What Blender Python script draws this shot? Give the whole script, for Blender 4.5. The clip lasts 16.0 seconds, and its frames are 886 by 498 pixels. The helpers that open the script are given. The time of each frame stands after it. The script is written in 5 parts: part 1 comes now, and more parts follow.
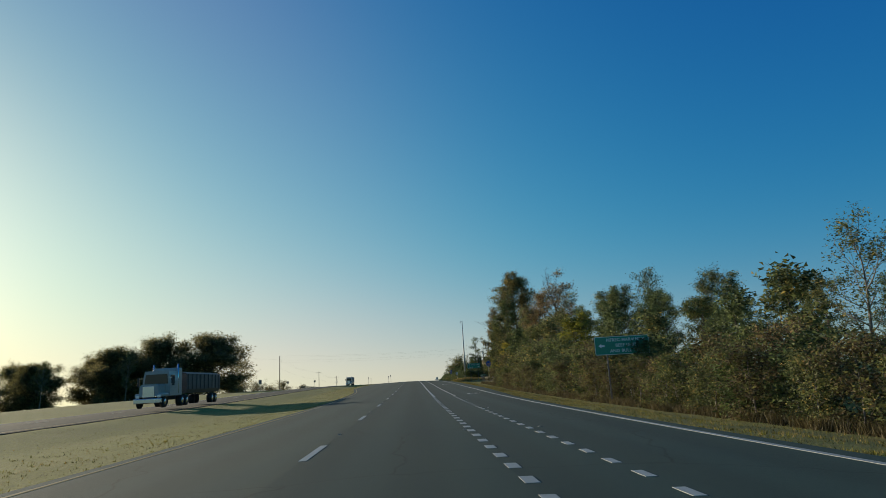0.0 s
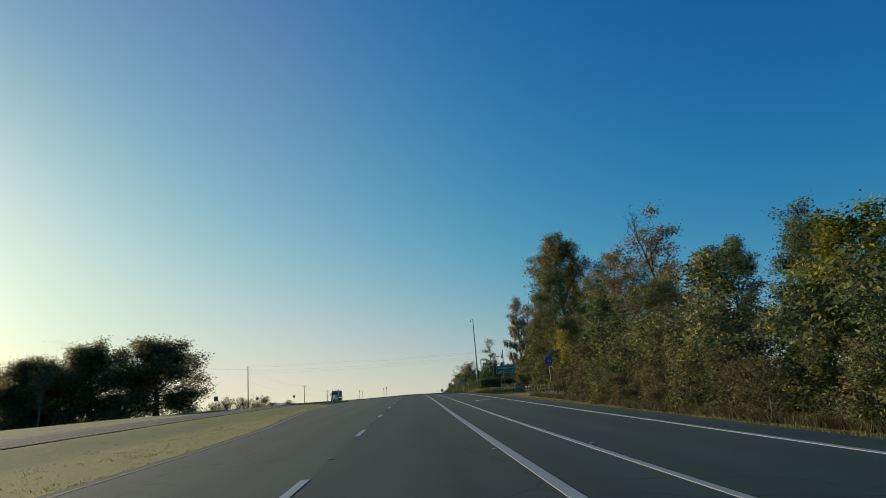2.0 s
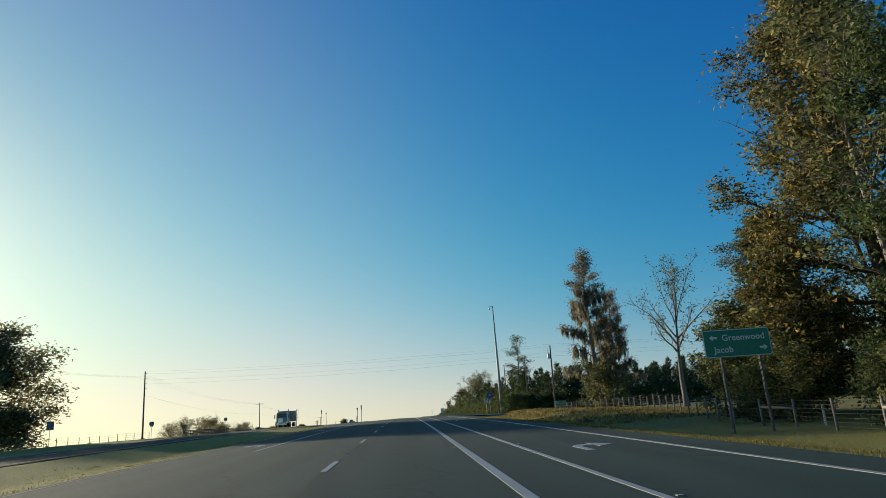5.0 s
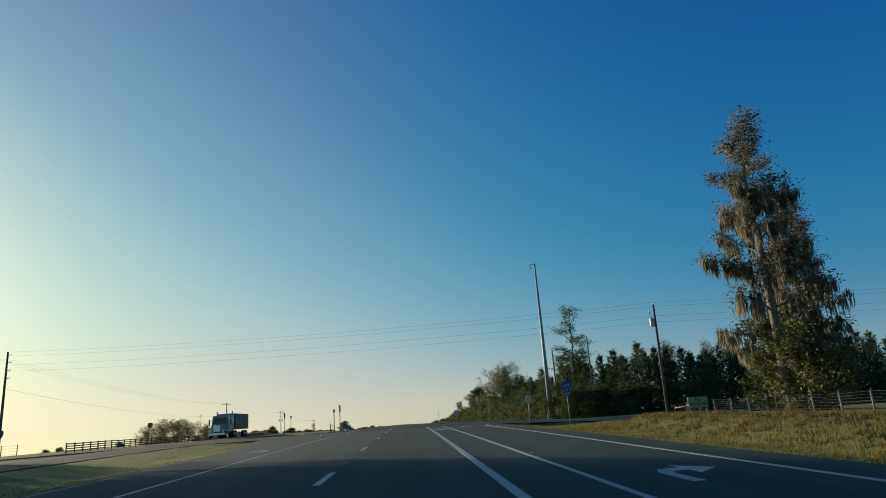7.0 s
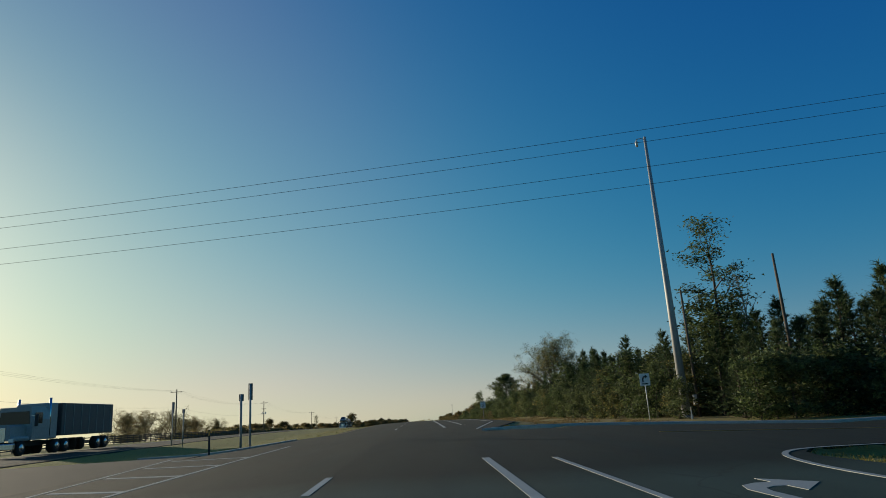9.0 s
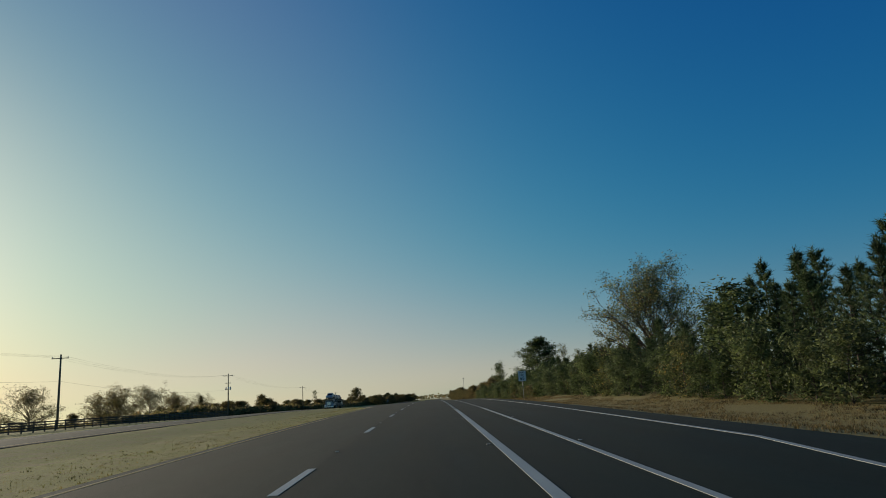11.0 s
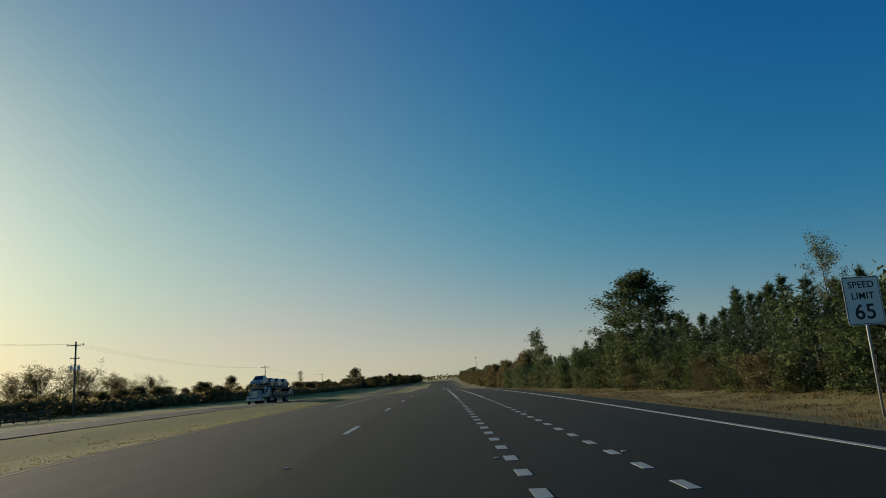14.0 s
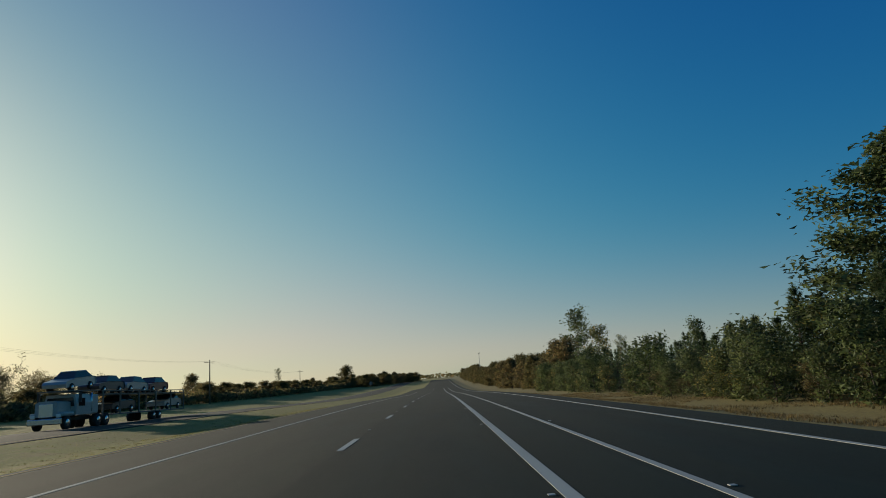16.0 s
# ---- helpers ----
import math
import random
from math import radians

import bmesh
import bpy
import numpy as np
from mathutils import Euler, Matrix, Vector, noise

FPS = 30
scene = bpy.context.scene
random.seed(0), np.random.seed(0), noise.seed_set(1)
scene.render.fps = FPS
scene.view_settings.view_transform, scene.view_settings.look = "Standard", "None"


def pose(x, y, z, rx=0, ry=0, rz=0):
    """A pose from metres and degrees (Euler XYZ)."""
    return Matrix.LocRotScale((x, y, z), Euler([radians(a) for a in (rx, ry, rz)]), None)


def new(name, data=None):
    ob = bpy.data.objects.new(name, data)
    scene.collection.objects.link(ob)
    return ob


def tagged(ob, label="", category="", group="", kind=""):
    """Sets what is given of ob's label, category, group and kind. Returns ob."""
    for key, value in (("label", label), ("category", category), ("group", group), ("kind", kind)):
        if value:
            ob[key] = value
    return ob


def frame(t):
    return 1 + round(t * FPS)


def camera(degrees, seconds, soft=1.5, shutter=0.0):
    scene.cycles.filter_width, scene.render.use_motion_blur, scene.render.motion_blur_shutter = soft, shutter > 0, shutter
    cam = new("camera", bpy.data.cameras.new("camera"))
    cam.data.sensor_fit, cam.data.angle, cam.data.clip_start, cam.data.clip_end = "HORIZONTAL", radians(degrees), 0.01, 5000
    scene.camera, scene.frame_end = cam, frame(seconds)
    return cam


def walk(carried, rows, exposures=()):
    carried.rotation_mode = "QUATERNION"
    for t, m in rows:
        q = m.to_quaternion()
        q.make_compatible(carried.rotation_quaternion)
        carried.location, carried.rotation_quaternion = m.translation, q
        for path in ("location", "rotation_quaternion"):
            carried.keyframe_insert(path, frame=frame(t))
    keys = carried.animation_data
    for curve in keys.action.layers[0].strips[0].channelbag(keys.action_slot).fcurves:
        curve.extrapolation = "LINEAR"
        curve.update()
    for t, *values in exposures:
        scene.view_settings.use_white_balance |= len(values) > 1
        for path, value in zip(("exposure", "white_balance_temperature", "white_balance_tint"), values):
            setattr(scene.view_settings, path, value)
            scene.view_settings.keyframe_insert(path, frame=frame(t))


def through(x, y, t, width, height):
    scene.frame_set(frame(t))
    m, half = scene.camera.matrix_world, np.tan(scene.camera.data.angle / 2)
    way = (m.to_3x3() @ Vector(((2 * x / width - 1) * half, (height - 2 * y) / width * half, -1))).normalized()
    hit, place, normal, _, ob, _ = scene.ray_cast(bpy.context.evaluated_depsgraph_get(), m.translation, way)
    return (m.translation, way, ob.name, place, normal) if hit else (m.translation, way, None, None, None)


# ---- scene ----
LENS = 67.3
cam = camera(LENS, 16.0, soft=0.9, shutter=0.0)

# seconds, x, y, z, rx, ry, rz
PATH = [
    (0.0, -0.00, -0.00, 1.34, 102.59, 3.28, -2.39),
    (0.5, -0.05, 14.04, 1.68, 102.48, 4.12, -2.42),
    (1.0, -0.14, 28.15, 2.06, 102.60, 4.42, -2.34),
    (1.5, -0.23, 42.38, 2.47, 103.11, 4.41, -2.27),
    (2.0, -0.26, 56.68, 2.91, 103.59, 4.36, -2.29),
    (2.5, -0.28, 71.01, 3.39, 104.07, 4.27, -2.33),
    (3.0, -0.29, 85.27, 3.89, 104.49, 4.24, -2.40),
    (3.5, -0.28, 99.30, 4.42, 104.78, 4.28, -2.48),
    (4.0, -0.24, 113.16, 4.94, 104.96, 4.21, -2.68),
    (4.5, -0.19, 126.79, 5.44, 105.02, 4.15, -2.95),
    (5.0, -0.15, 140.26, 5.92, 105.09, 4.16, -3.00),
    (7.5, -0.09, 207.74, 8.05, 105.28, 3.92, -2.49),
    (8.0, -0.03, 221.38, 8.42, 105.14, 3.86, -2.34),
    (8.5, -0.02, 235.06, 8.78, 104.98, 3.80, -2.08),
    (9.0, -0.06, 248.85, 9.12, 104.70, 3.67, -1.68),
    (11.5, 0.22, 317.10, 10.49, 102.15, 3.90, -0.82),
    (12.0, 0.33, 330.81, 10.70, 101.80, 3.95, -0.72),
    (12.5, 0.45, 344.61, 10.87, 101.54, 4.02, -0.56),
    (13.0, 0.54, 358.47, 11.01, 101.42, 3.99, -0.45),
    (13.5, 0.56, 372.31, 11.12, 101.21, 3.94, -0.33),
    (14.0, 0.51, 386.14, 11.20, 101.04, 3.92, -0.20),
    (14.5, 0.40, 400.04, 11.25, 100.92, 4.00, -0.09),
    (15.0, 0.30, 413.96, 11.26, 100.92, 4.00, -0.09),
    (15.5, 0.20, 427.89, 11.24, 100.85, 4.02, -0.14),
    (16.0, 0.14, 441.64, 11.19, 100.90, 3.99, -0.31),
]
EXPOSURE = [(0.0, 0.42, 7050, 10), (2.5, 0.44, 7050, 10), (3.5, 0.58, 7050, 10), (4.0, 0.62, 7050, 10), (5.0, 0.62, 7050, 10), (7.3, 0.32, 7050, 10), (8.0, 0.30, 7050, 10), (9.0, 0.14, 7050, 10), (11.5, 0.0, 7050, 10), (16.0, 0.04, 7050, 10)]
walk(cam, [(t, pose(*p)) for t, *p in PATH], EXPOSURE)

# ---- light ----
SUN_AZ, SUN_EL = 50.0, 10.0   # degrees left of the road's direction, and up
world = bpy.data.worlds.new("sky")
scene.world = world
world.use_nodes = True
wn, wl = world.node_tree.nodes, world.node_tree.links


def sky_of(air, dust, ozone):
    """The three colours of one kind of air: clear, dusty or dry."""
    s = wn.new("ShaderNodeTexSky")
    s.sky_type, s.sun_disc = 'NISHITA', False
    s.sun_elevation, s.sun_rotation = radians(SUN_EL), radians(-SUN_AZ)
    s.air_density, s.dust_density, s.ozone_density = air, dust, ozone
    parts = wn.new("ShaderNodeSeparateColor")
    wl.new(s.outputs[0], parts.inputs[0])
    return parts.outputs


def step(kind, a, v):
    m = wn.new("ShaderNodeMath")
    m.operation = kind
    for sock, val in zip(m.inputs, (a, v)):
        if isinstance(val, (int, float)):
            sock.default_value = val
        else:
            wl.new(val, sock)
    return m.outputs[0]


def levelled(v, half, power):
    """A glow that levels off where it is far brighter than half."""
    p = step('POWER', v, power)
    return step('DIVIDE', p, step('ADD', p, half ** power))


# each colour of the sky: weight, air, dust, ozone, and the brightness and power at which it levels off (0: a plain power)
SKY_SHARES = [
    [(3.980, 0.5, 0.05, 0.1, 12.515, 3), (1.515, 0.5, 0.05, 10.0, 0.1704, 3), (3.587, 0.5, 4.0, 10.0, 4.515, 3), (0.752, 0.5, 9.0, 10.0, 0.2635, 3), (3.505, 2.0, 1.0, 10.0, 0.6797, 3)],
    [(3.144, 0.5, 0.05, 10.0, 1.0994, 2), (3.592, 0.5, 0.05, 10.0, 3.965, 2), (2.446, 1.0, 1.0, 10.0, 1.950, 2), (0.1494, 4.0, 0.05, 4.0, 0.0, 1.4), (4.721, 3.0, 3.0, 1.0, 6.948, 2)],
    [(0.8696, 0.5, 0.05, 10.0, 0.0, 0.6), (1.1154, 0.5, 0.05, 10.0, 5.046, 2), (0.0457, 1.0, 9.0, 0.1, 0.0, 1.4), (0.8915, 2.0, 0.05, 0.1, 0.0, 0.6), (0.0431, 2.0, 0.05, 0.1, 0.0, 1.4)],
]
whole_sky = wn.new("ShaderNodeCombineColor")
for ch, shares in enumerate(SKY_SHARES):
    total = 0.0
    for weight, air, dust, ozone, half, power in shares:
        v = sky_of(air, dust, ozone)[ch]
        v = levelled(v, half, power) if half else step('POWER', v, power)
        total = step('ADD', step('MULTIPLY', v, weight), total)
    wl.new(total, whole_sky.inputs[ch])
wl.new(whole_sky.outputs[0], wn["Background"].inputs[0])
wn["Background"].inputs[1].default_value = 0.10
sun = new("sun", bpy.data.lights.new("sun", 'SUN'))
sun.data.energy, sun.data.angle, sun.data.color = 4.4, radians(0.55), (1.0, 0.90, 0.72)
_d = Vector((-math.sin(radians(SUN_AZ)) * math.cos(radians(SUN_EL)), math.cos(radians(SUN_AZ)) * math.cos(radians(SUN_EL)), math.sin(radians(SUN_EL))))
sun.matrix_world = _d.to_track_quat("Z", "Y").to_matrix().to_4x4()

# ---- materials ----
def nodes_of(name, rough=0.8, metal=0.0, spec=0.5):
    m = bpy.data.materials.new(name)
    m.use_nodes = True
    n, l = m.node_tree.nodes, m.node_tree.links
    b = n["Principled BSDF"]
    b.inputs["Roughness"].default_value, b.inputs["Metallic"].default_value = rough, metal
    b.inputs["Specular IOR Level"].default_value = spec
    return m, n, l, b


def coords(n, l, scale=1.0, sx=1.0, sy=1.0, sz=1.0, world_space=True):
    if world_space:
        src = n.new("ShaderNodeNewGeometry").outputs["Position"]
    else:
        src = n.new("ShaderNodeTexCoord").outputs["Object"]
    mp = n.new("ShaderNodeMapping")
    mp.inputs["Scale"].default_value = (scale * sx, scale * sy, scale * sz)
    l.new(src, mp.inputs["Vector"])
    return mp.outputs[0]


def noise_of(n, l, vec, scale, detail=4.0, rough=0.6):
    t = n.new("ShaderNodeTexNoise")
    t.inputs["Scale"].default_value, t.inputs["Detail"].default_value, t.inputs["Roughness"].default_value = scale, detail, rough
    l.new(vec, t.inputs["Vector"])
    return t.outputs["Fac"]


def ramp(n, l, fac, *stops):
    r = n.new("ShaderNodeValToRGB")
    e = r.color_ramp.elements
    while len(e) < len(stops):
        e.new(0.5)
    for k, (at, c) in enumerate(stops):
        e[k].position = at
        e[k].color = (*c, 1) if len(c) == 3 else c
    l.new(fac, r.inputs[0])
    return r.outputs[0]


def grey(v):
    return (v, v, v)


def mixed(n, l, fac, a, b, mode='MIX'):
    x = n.new("ShaderNodeMix")
    x.data_type, x.blend_type = 'RGBA', mode
    for sock, val in ((x.inputs[0], fac), (x.inputs[6], a), (x.inputs[7], b)):
        if isinstance(val, (int, float)):
            sock.default_value = val
        elif isinstance(val, tuple):
            sock.default_value = (*val, 1)
        else:
            l.new(val, sock)
    return x.outputs[2]


def bumped(n, l, b, height, strength=0.3, dist=0.02):
    k = n.new("ShaderNodeBump")
    k.inputs["Strength"].default_value, k.inputs["Distance"].default_value = strength, dist
    l.new(height, k.inputs["Height"])
    l.new(k.outputs[0], b.inputs["Normal"])


def plain(name, col, rough=0.6, metal=0.0, vary=0.15, scale=6.0, bump=0.05, spec=0.5):
    """A painted, wooden or metal surface with slight dirt at two scales."""
    m, n, l, b = nodes_of(name, rough, metal, spec)
    v = coords(n, l, world_space=False)
    a = noise_of(n, l, v, scale, 6)
    c = noise_of(n, l, v, scale * 9, 3)
    lo, hi = tuple(x * (1 - vary) for x in col), tuple(min(1, x * (1 + vary)) for x in col)
    c1 = ramp(n, l, a, (0.3, lo), (0.7, hi))
    c2 = mixed(n, l, 0.3, c1, ramp(n, l, c, (0.35, lo), (0.65, hi)))
    l.new(c2, b.inputs["Base Color"])
    bumped(n, l, b, c, bump * 4, 0.004)
    return m


def asphalt_material(name, base, tracks=True, overlay=None):
    m, n, l, b = nodes_of(name, 0.95, 0, 0.18)
    v = coords(n, l)
    fine = noise_of(n, l, v, 55, 3, 0.7)
    blot = noise_of(n, l, coords(n, l, 1, 1, 0.12), 0.9, 5)
    c = mixed(n, l, 0.55, ramp(n, l, fine, (0.3, tuple(x * 0.55 for x in base)), (0.72, tuple(x * 1.5 for x in base))),
              ramp(n, l, blot, (0.3, tuple(x * 0.75 for x in base)), (0.7, tuple(x * 1.2 for x in base))))
    if tracks:                                    # polished wheel tracks and an oil strip along each lane
        w = n.new("ShaderNodeTexWave")
        w.wave_type, w.bands_direction, w.wave_profile = 'BANDS', 'X', 'SIN'
        w.inputs["Scale"].default_value, w.inputs["Distortion"].default_value, w.inputs["Detail"].default_value = 0.17, 1.2, 2
        w.inputs["Detail Scale"].default_value = 0.4
        l.new(coords(n, l, 1, 1, 0.05), w.inputs["Vector"])
        c = mixed(n, l, ramp(n, l, w.outputs["Fac"], (0.2, grey(0.0)), (0.9, grey(0.35))), c, tuple(x * 1.45 for x in base))
    crack = n.new("ShaderNodeTexVoronoi")
    crack.feature = 'DISTANCE_TO_EDGE'
    crack.inputs["Scale"].default_value = 0.16
    wob = n.new("ShaderNodeVectorMath")
    wob.operation = 'ADD'
    nz = n.new("ShaderNodeTexNoise")
    nz.inputs["Scale"].default_value = 0.7
    l.new(v, nz.inputs["Vector"])
    l.new(v, wob.inputs[0])
    l.new(nz.outputs["Color"], wob.inputs[1])
    l.new(wob.outputs[0], crack.inputs["Vector"])
    c = mixed(n, l, ramp(n, l, crack.outputs["Distance"], (0.0, grey(0.6)), (0.006, grey(0.0))), c, tuple(x * 0.4 for x in base))
    if overlay:                                   # younger, darker surfacing past this line
        y = n.new("ShaderNodeSeparateXYZ")
        l.new(v, y.inputs[0])
        past = n.new("ShaderNodeMapRange")
        past.inputs["From Min"].default_value, past.inputs["From Max"].default_value = overlay - 1.5, overlay + 1.5
        l.new(y.outputs["Y"], past.inputs["Value"])
        c = mixed(n, l, past.outputs[0], c, mixed(n, l, 1.0, c, (0.11, 0.25, 0.235), 'MULTIPLY'))
    l.new(c, b.inputs["Base Color"])
    l.new(ramp(n, l, blot, (0.3, grey(0.86)), (0.7, grey(1.0))), b.inputs["Roughness"])
    bumped(n, l, b, fine, 0.5, 0.01)
    return m


def paint_material(name, col):
    m, n, l, b = nodes_of(name, 0.6)
    v = coords(n, l)
    worn = noise_of(n, l, v, 14, 6, 0.75)
    dirt = noise_of(n, l, coords(n, l, 1, 1, 0.25), 1.3, 4)
    c = mixed(n, l, ramp(n, l, worn, (0.60, grey(0.0)), (0.72, grey(0.75))), col, (0.09, 0.09, 0.085))
    c = mixed(n, l, ramp(n, l, dirt, (0.35, grey(0.0)), (0.75, grey(0.45))), c, tuple(x * 0.55 for x in col))
    l.new(c, b.inputs["Base Color"])
    bumped(n, l, b, worn, 0.3, 0.004)
    return m


def ground_material():
    m, n, l, b = nodes_of("grass_ground", 1.0, 0, 0.35)
    v = coords(n, l)
    fine = noise_of(n, l, v, 9, 6, 0.7)
    mid = noise_of(n, l, v, 0.7, 5, 0.6)
    big = noise_of(n, l, v, 0.06, 4)
    green = ramp(n, l, fine, (0.25, (0.09, 0.10, 0.020)), (0.6, (0.25, 0.245, 0.045)), (0.8, (0.36, 0.33, 0.08)))
    straw = ramp(n, l, fine, (0.25, (0.12, 0.095, 0.030)), (0.6, (0.29, 0.235, 0.075)), (0.8, (0.39, 0.325, 0.115)))
    sep = n.new("ShaderNodeSeparateXYZ")
    l.new(v, sep.inputs[0])
    dry = n.new("ShaderNodeMapRange")            # the verge is drier past the junction
    dry.inputs["From Min"].default_value, dry.inputs["From Max"].default_value = 262, 330
    dry.inputs["To Min"].default_value, dry.inputs["To Max"].default_value = -0.12, 0.22
    l.new(sep.outputs["Y"], dry.inputs["Value"])
    west = n.new("ShaderNodeMapRange")           # and greener on the median
    west.inputs["From Min"].default_value, west.inputs["From Max"].default_value = -4, 4
    west.inputs["To Min"].default_value, west.inputs["To Max"].default_value = -0.28, 0.0
    l.new(sep.outputs["X"], west.inputs["Value"])
    both = n.new("ShaderNodeMath")
    l.new(dry.outputs[0], both.inputs[0])
    l.new(west.outputs[0], both.inputs[1])
    add = n.new("ShaderNodeMath")
    l.new(mid, add.inputs[0])
    l.new(both.outputs[0], add.inputs[1])
    c = mixed(n, l, ramp(n, l, add.outputs[0], (0.40, grey(0.0)), (0.62, grey(1.0))), green, straw)
    c = mixed(n, l, ramp(n, l, big, (0.35, grey(0.0)), (0.7, grey(0.5))), c, (0.17, 0.14, 0.05))
    l.new(c, b.inputs["Base Color"])
    bumped(n, l, b, fine, 0.9, 0.08)
    return m


def leaf_material(name, dark, light, accent=None, accent_share=0.0, through=0.35):
    """Leaves that differ one by one, with sunlit and shaded clumps in the colour; some light passes through them."""
    m, n, l, b = nodes_of(name, 0.65, 0, 0.25)
    rnd = n.new("ShaderNodeNewGeometry").outputs["Random Per Island"]
    mid = tuple((a + c) / 2 for a, c in zip(dark, light))
    if accent:
        c = ramp(n, l, rnd, (0.0, dark), (0.45, mid), (1 - accent_share - 0.02, light), (1 - accent_share, accent))
    else:
        c = ramp(n, l, rnd, (0.0, dark), (0.6, mid), (1.0, light))
    ob = n.new("ShaderNodeObjectInfo").outputs["Random"]
    c = mixed(n, l, 1.0, c, ramp(n, l, ob, (0.0, (0.75, 0.8, 0.7)), (1.0, (1.2, 1.1, 1.1))), 'MULTIPLY')
    # noise clumps, cool dark to warm bright: sun-and-shade contrast put into the leaf colour
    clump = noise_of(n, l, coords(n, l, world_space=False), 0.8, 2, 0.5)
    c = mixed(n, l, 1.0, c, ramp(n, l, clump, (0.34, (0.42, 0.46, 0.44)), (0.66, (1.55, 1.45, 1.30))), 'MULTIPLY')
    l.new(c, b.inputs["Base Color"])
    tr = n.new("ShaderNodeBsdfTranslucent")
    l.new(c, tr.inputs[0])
    mx = n.new("ShaderNodeMixShader")
    mx.inputs[0].default_value = through
    l.new(b.outputs[0], mx.inputs[1])
    l.new(tr.outputs[0], mx.inputs[2])
    l.new(mx.outputs[0], n["Material Output"].inputs[0])
    return m


def bark_material(name, a, c):
    m, n, l, b = nodes_of(name, 0.9, 0, 0.2)
    f = noise_of(n, l, coords(n, l, 1, 1, 1, 0.2), 7, 6, 0.7)
    l.new(ramp(n, l, f, (0.3, a), (0.7, c)), b.inputs["Base Color"])
    bumped(n, l, b, f, 0.8, 0.05)
    return m


ASPHALT = asphalt_material("asphalt", (0.028, 0.056, 0.045), True, 262)
ASPHALT_OLD = asphalt_material("old_asphalt", (0.032, 0.039, 0.031), False)
WHITE_PAINT = paint_material("white_road_paint", (0.35, 0.37, 0.325))
YELLOW_PAINT = paint_material("yellow_road_paint", (0.30, 0.20, 0.05))
CONCRETE = plain("concrete", (0.42, 0.40, 0.36), 0.85, 0, 0.2, 2.0, 0.2)
GROUND = ground_material()
BARK = bark_material("bark", (0.035, 0.028, 0.022), (0.14, 0.115, 0.09))
BARK_PALE = bark_material("pale_bark", (0.10, 0.085, 0.07), (0.26, 0.23, 0.20))
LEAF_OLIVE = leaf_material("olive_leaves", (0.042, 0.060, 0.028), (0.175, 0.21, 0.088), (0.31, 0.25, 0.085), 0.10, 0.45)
# scattered gold leaves put the crown's warm sunlit side into the colour
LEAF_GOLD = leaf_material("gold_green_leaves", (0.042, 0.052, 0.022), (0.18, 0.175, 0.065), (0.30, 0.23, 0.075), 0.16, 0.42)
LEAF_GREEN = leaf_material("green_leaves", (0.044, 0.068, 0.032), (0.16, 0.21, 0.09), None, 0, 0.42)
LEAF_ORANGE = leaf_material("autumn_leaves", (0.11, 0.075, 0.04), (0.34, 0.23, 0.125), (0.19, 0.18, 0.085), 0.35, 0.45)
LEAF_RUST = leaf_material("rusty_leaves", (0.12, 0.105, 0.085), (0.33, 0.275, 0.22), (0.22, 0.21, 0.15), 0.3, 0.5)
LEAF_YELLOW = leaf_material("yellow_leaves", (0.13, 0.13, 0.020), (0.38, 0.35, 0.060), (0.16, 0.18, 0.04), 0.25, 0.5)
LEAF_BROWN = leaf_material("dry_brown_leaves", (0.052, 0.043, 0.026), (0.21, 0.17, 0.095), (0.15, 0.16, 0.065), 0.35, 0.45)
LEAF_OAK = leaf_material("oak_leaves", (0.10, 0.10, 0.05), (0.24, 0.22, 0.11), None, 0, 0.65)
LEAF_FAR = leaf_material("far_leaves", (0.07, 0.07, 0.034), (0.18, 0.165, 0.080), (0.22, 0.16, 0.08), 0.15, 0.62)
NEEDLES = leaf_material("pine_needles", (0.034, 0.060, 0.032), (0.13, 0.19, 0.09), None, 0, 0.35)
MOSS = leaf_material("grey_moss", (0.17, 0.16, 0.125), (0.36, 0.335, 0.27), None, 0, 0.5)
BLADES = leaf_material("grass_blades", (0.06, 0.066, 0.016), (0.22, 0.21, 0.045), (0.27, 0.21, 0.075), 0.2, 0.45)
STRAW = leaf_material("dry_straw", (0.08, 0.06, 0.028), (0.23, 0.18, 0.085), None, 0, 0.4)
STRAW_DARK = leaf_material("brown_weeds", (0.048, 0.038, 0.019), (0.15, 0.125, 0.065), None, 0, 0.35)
SIGN_GREEN = plain("green_sign_sheeting", (0.009, 0.23, 0.145), 0.45, 0, 0.12, 3)
SIGN_BLUE = plain("blue_sign_sheeting", (0.010, 0.060, 0.30), 0.45, 0, 0.12, 3)
SIGN_WHITE = plain("white_sign_sheeting", (0.72, 0.72, 0.70), 0.45, 0, 0.06, 3)
SIGN_YELLOW = plain("yellow_sign_legend", (0.62, 0.42, 0.03), 0.45, 0, 0.06, 3)
SIGN_BLACK = plain("black_sign_legend", (0.012, 0.012, 0.012), 0.5)
SIGN_BACK = plain("bare_aluminium_back", (0.14, 0.14, 0.13), 0.75, 0.2)
STEEL = plain("galvanised_steel", (0.30, 0.305, 0.30), 0.65, 0.35, 0.15, 4)
DARK_STEEL = plain("weathered_steel_beam", (0.13, 0.13, 0.125), 0.6, 0.4, 0.2, 5)
POLE_GREY = plain("grey_pole_steel", (0.30, 0.31, 0.31), 0.6, 0.3, 0.18, 0.8)
POLE_WOOD = bark_material("weathered_pole_wood", (0.07, 0.055, 0.04), (0.19, 0.155, 0.12))
POST_WOOD = bark_material("grey_post_wood", (0.13, 0.11, 0.09), (0.30, 0.27, 0.23))
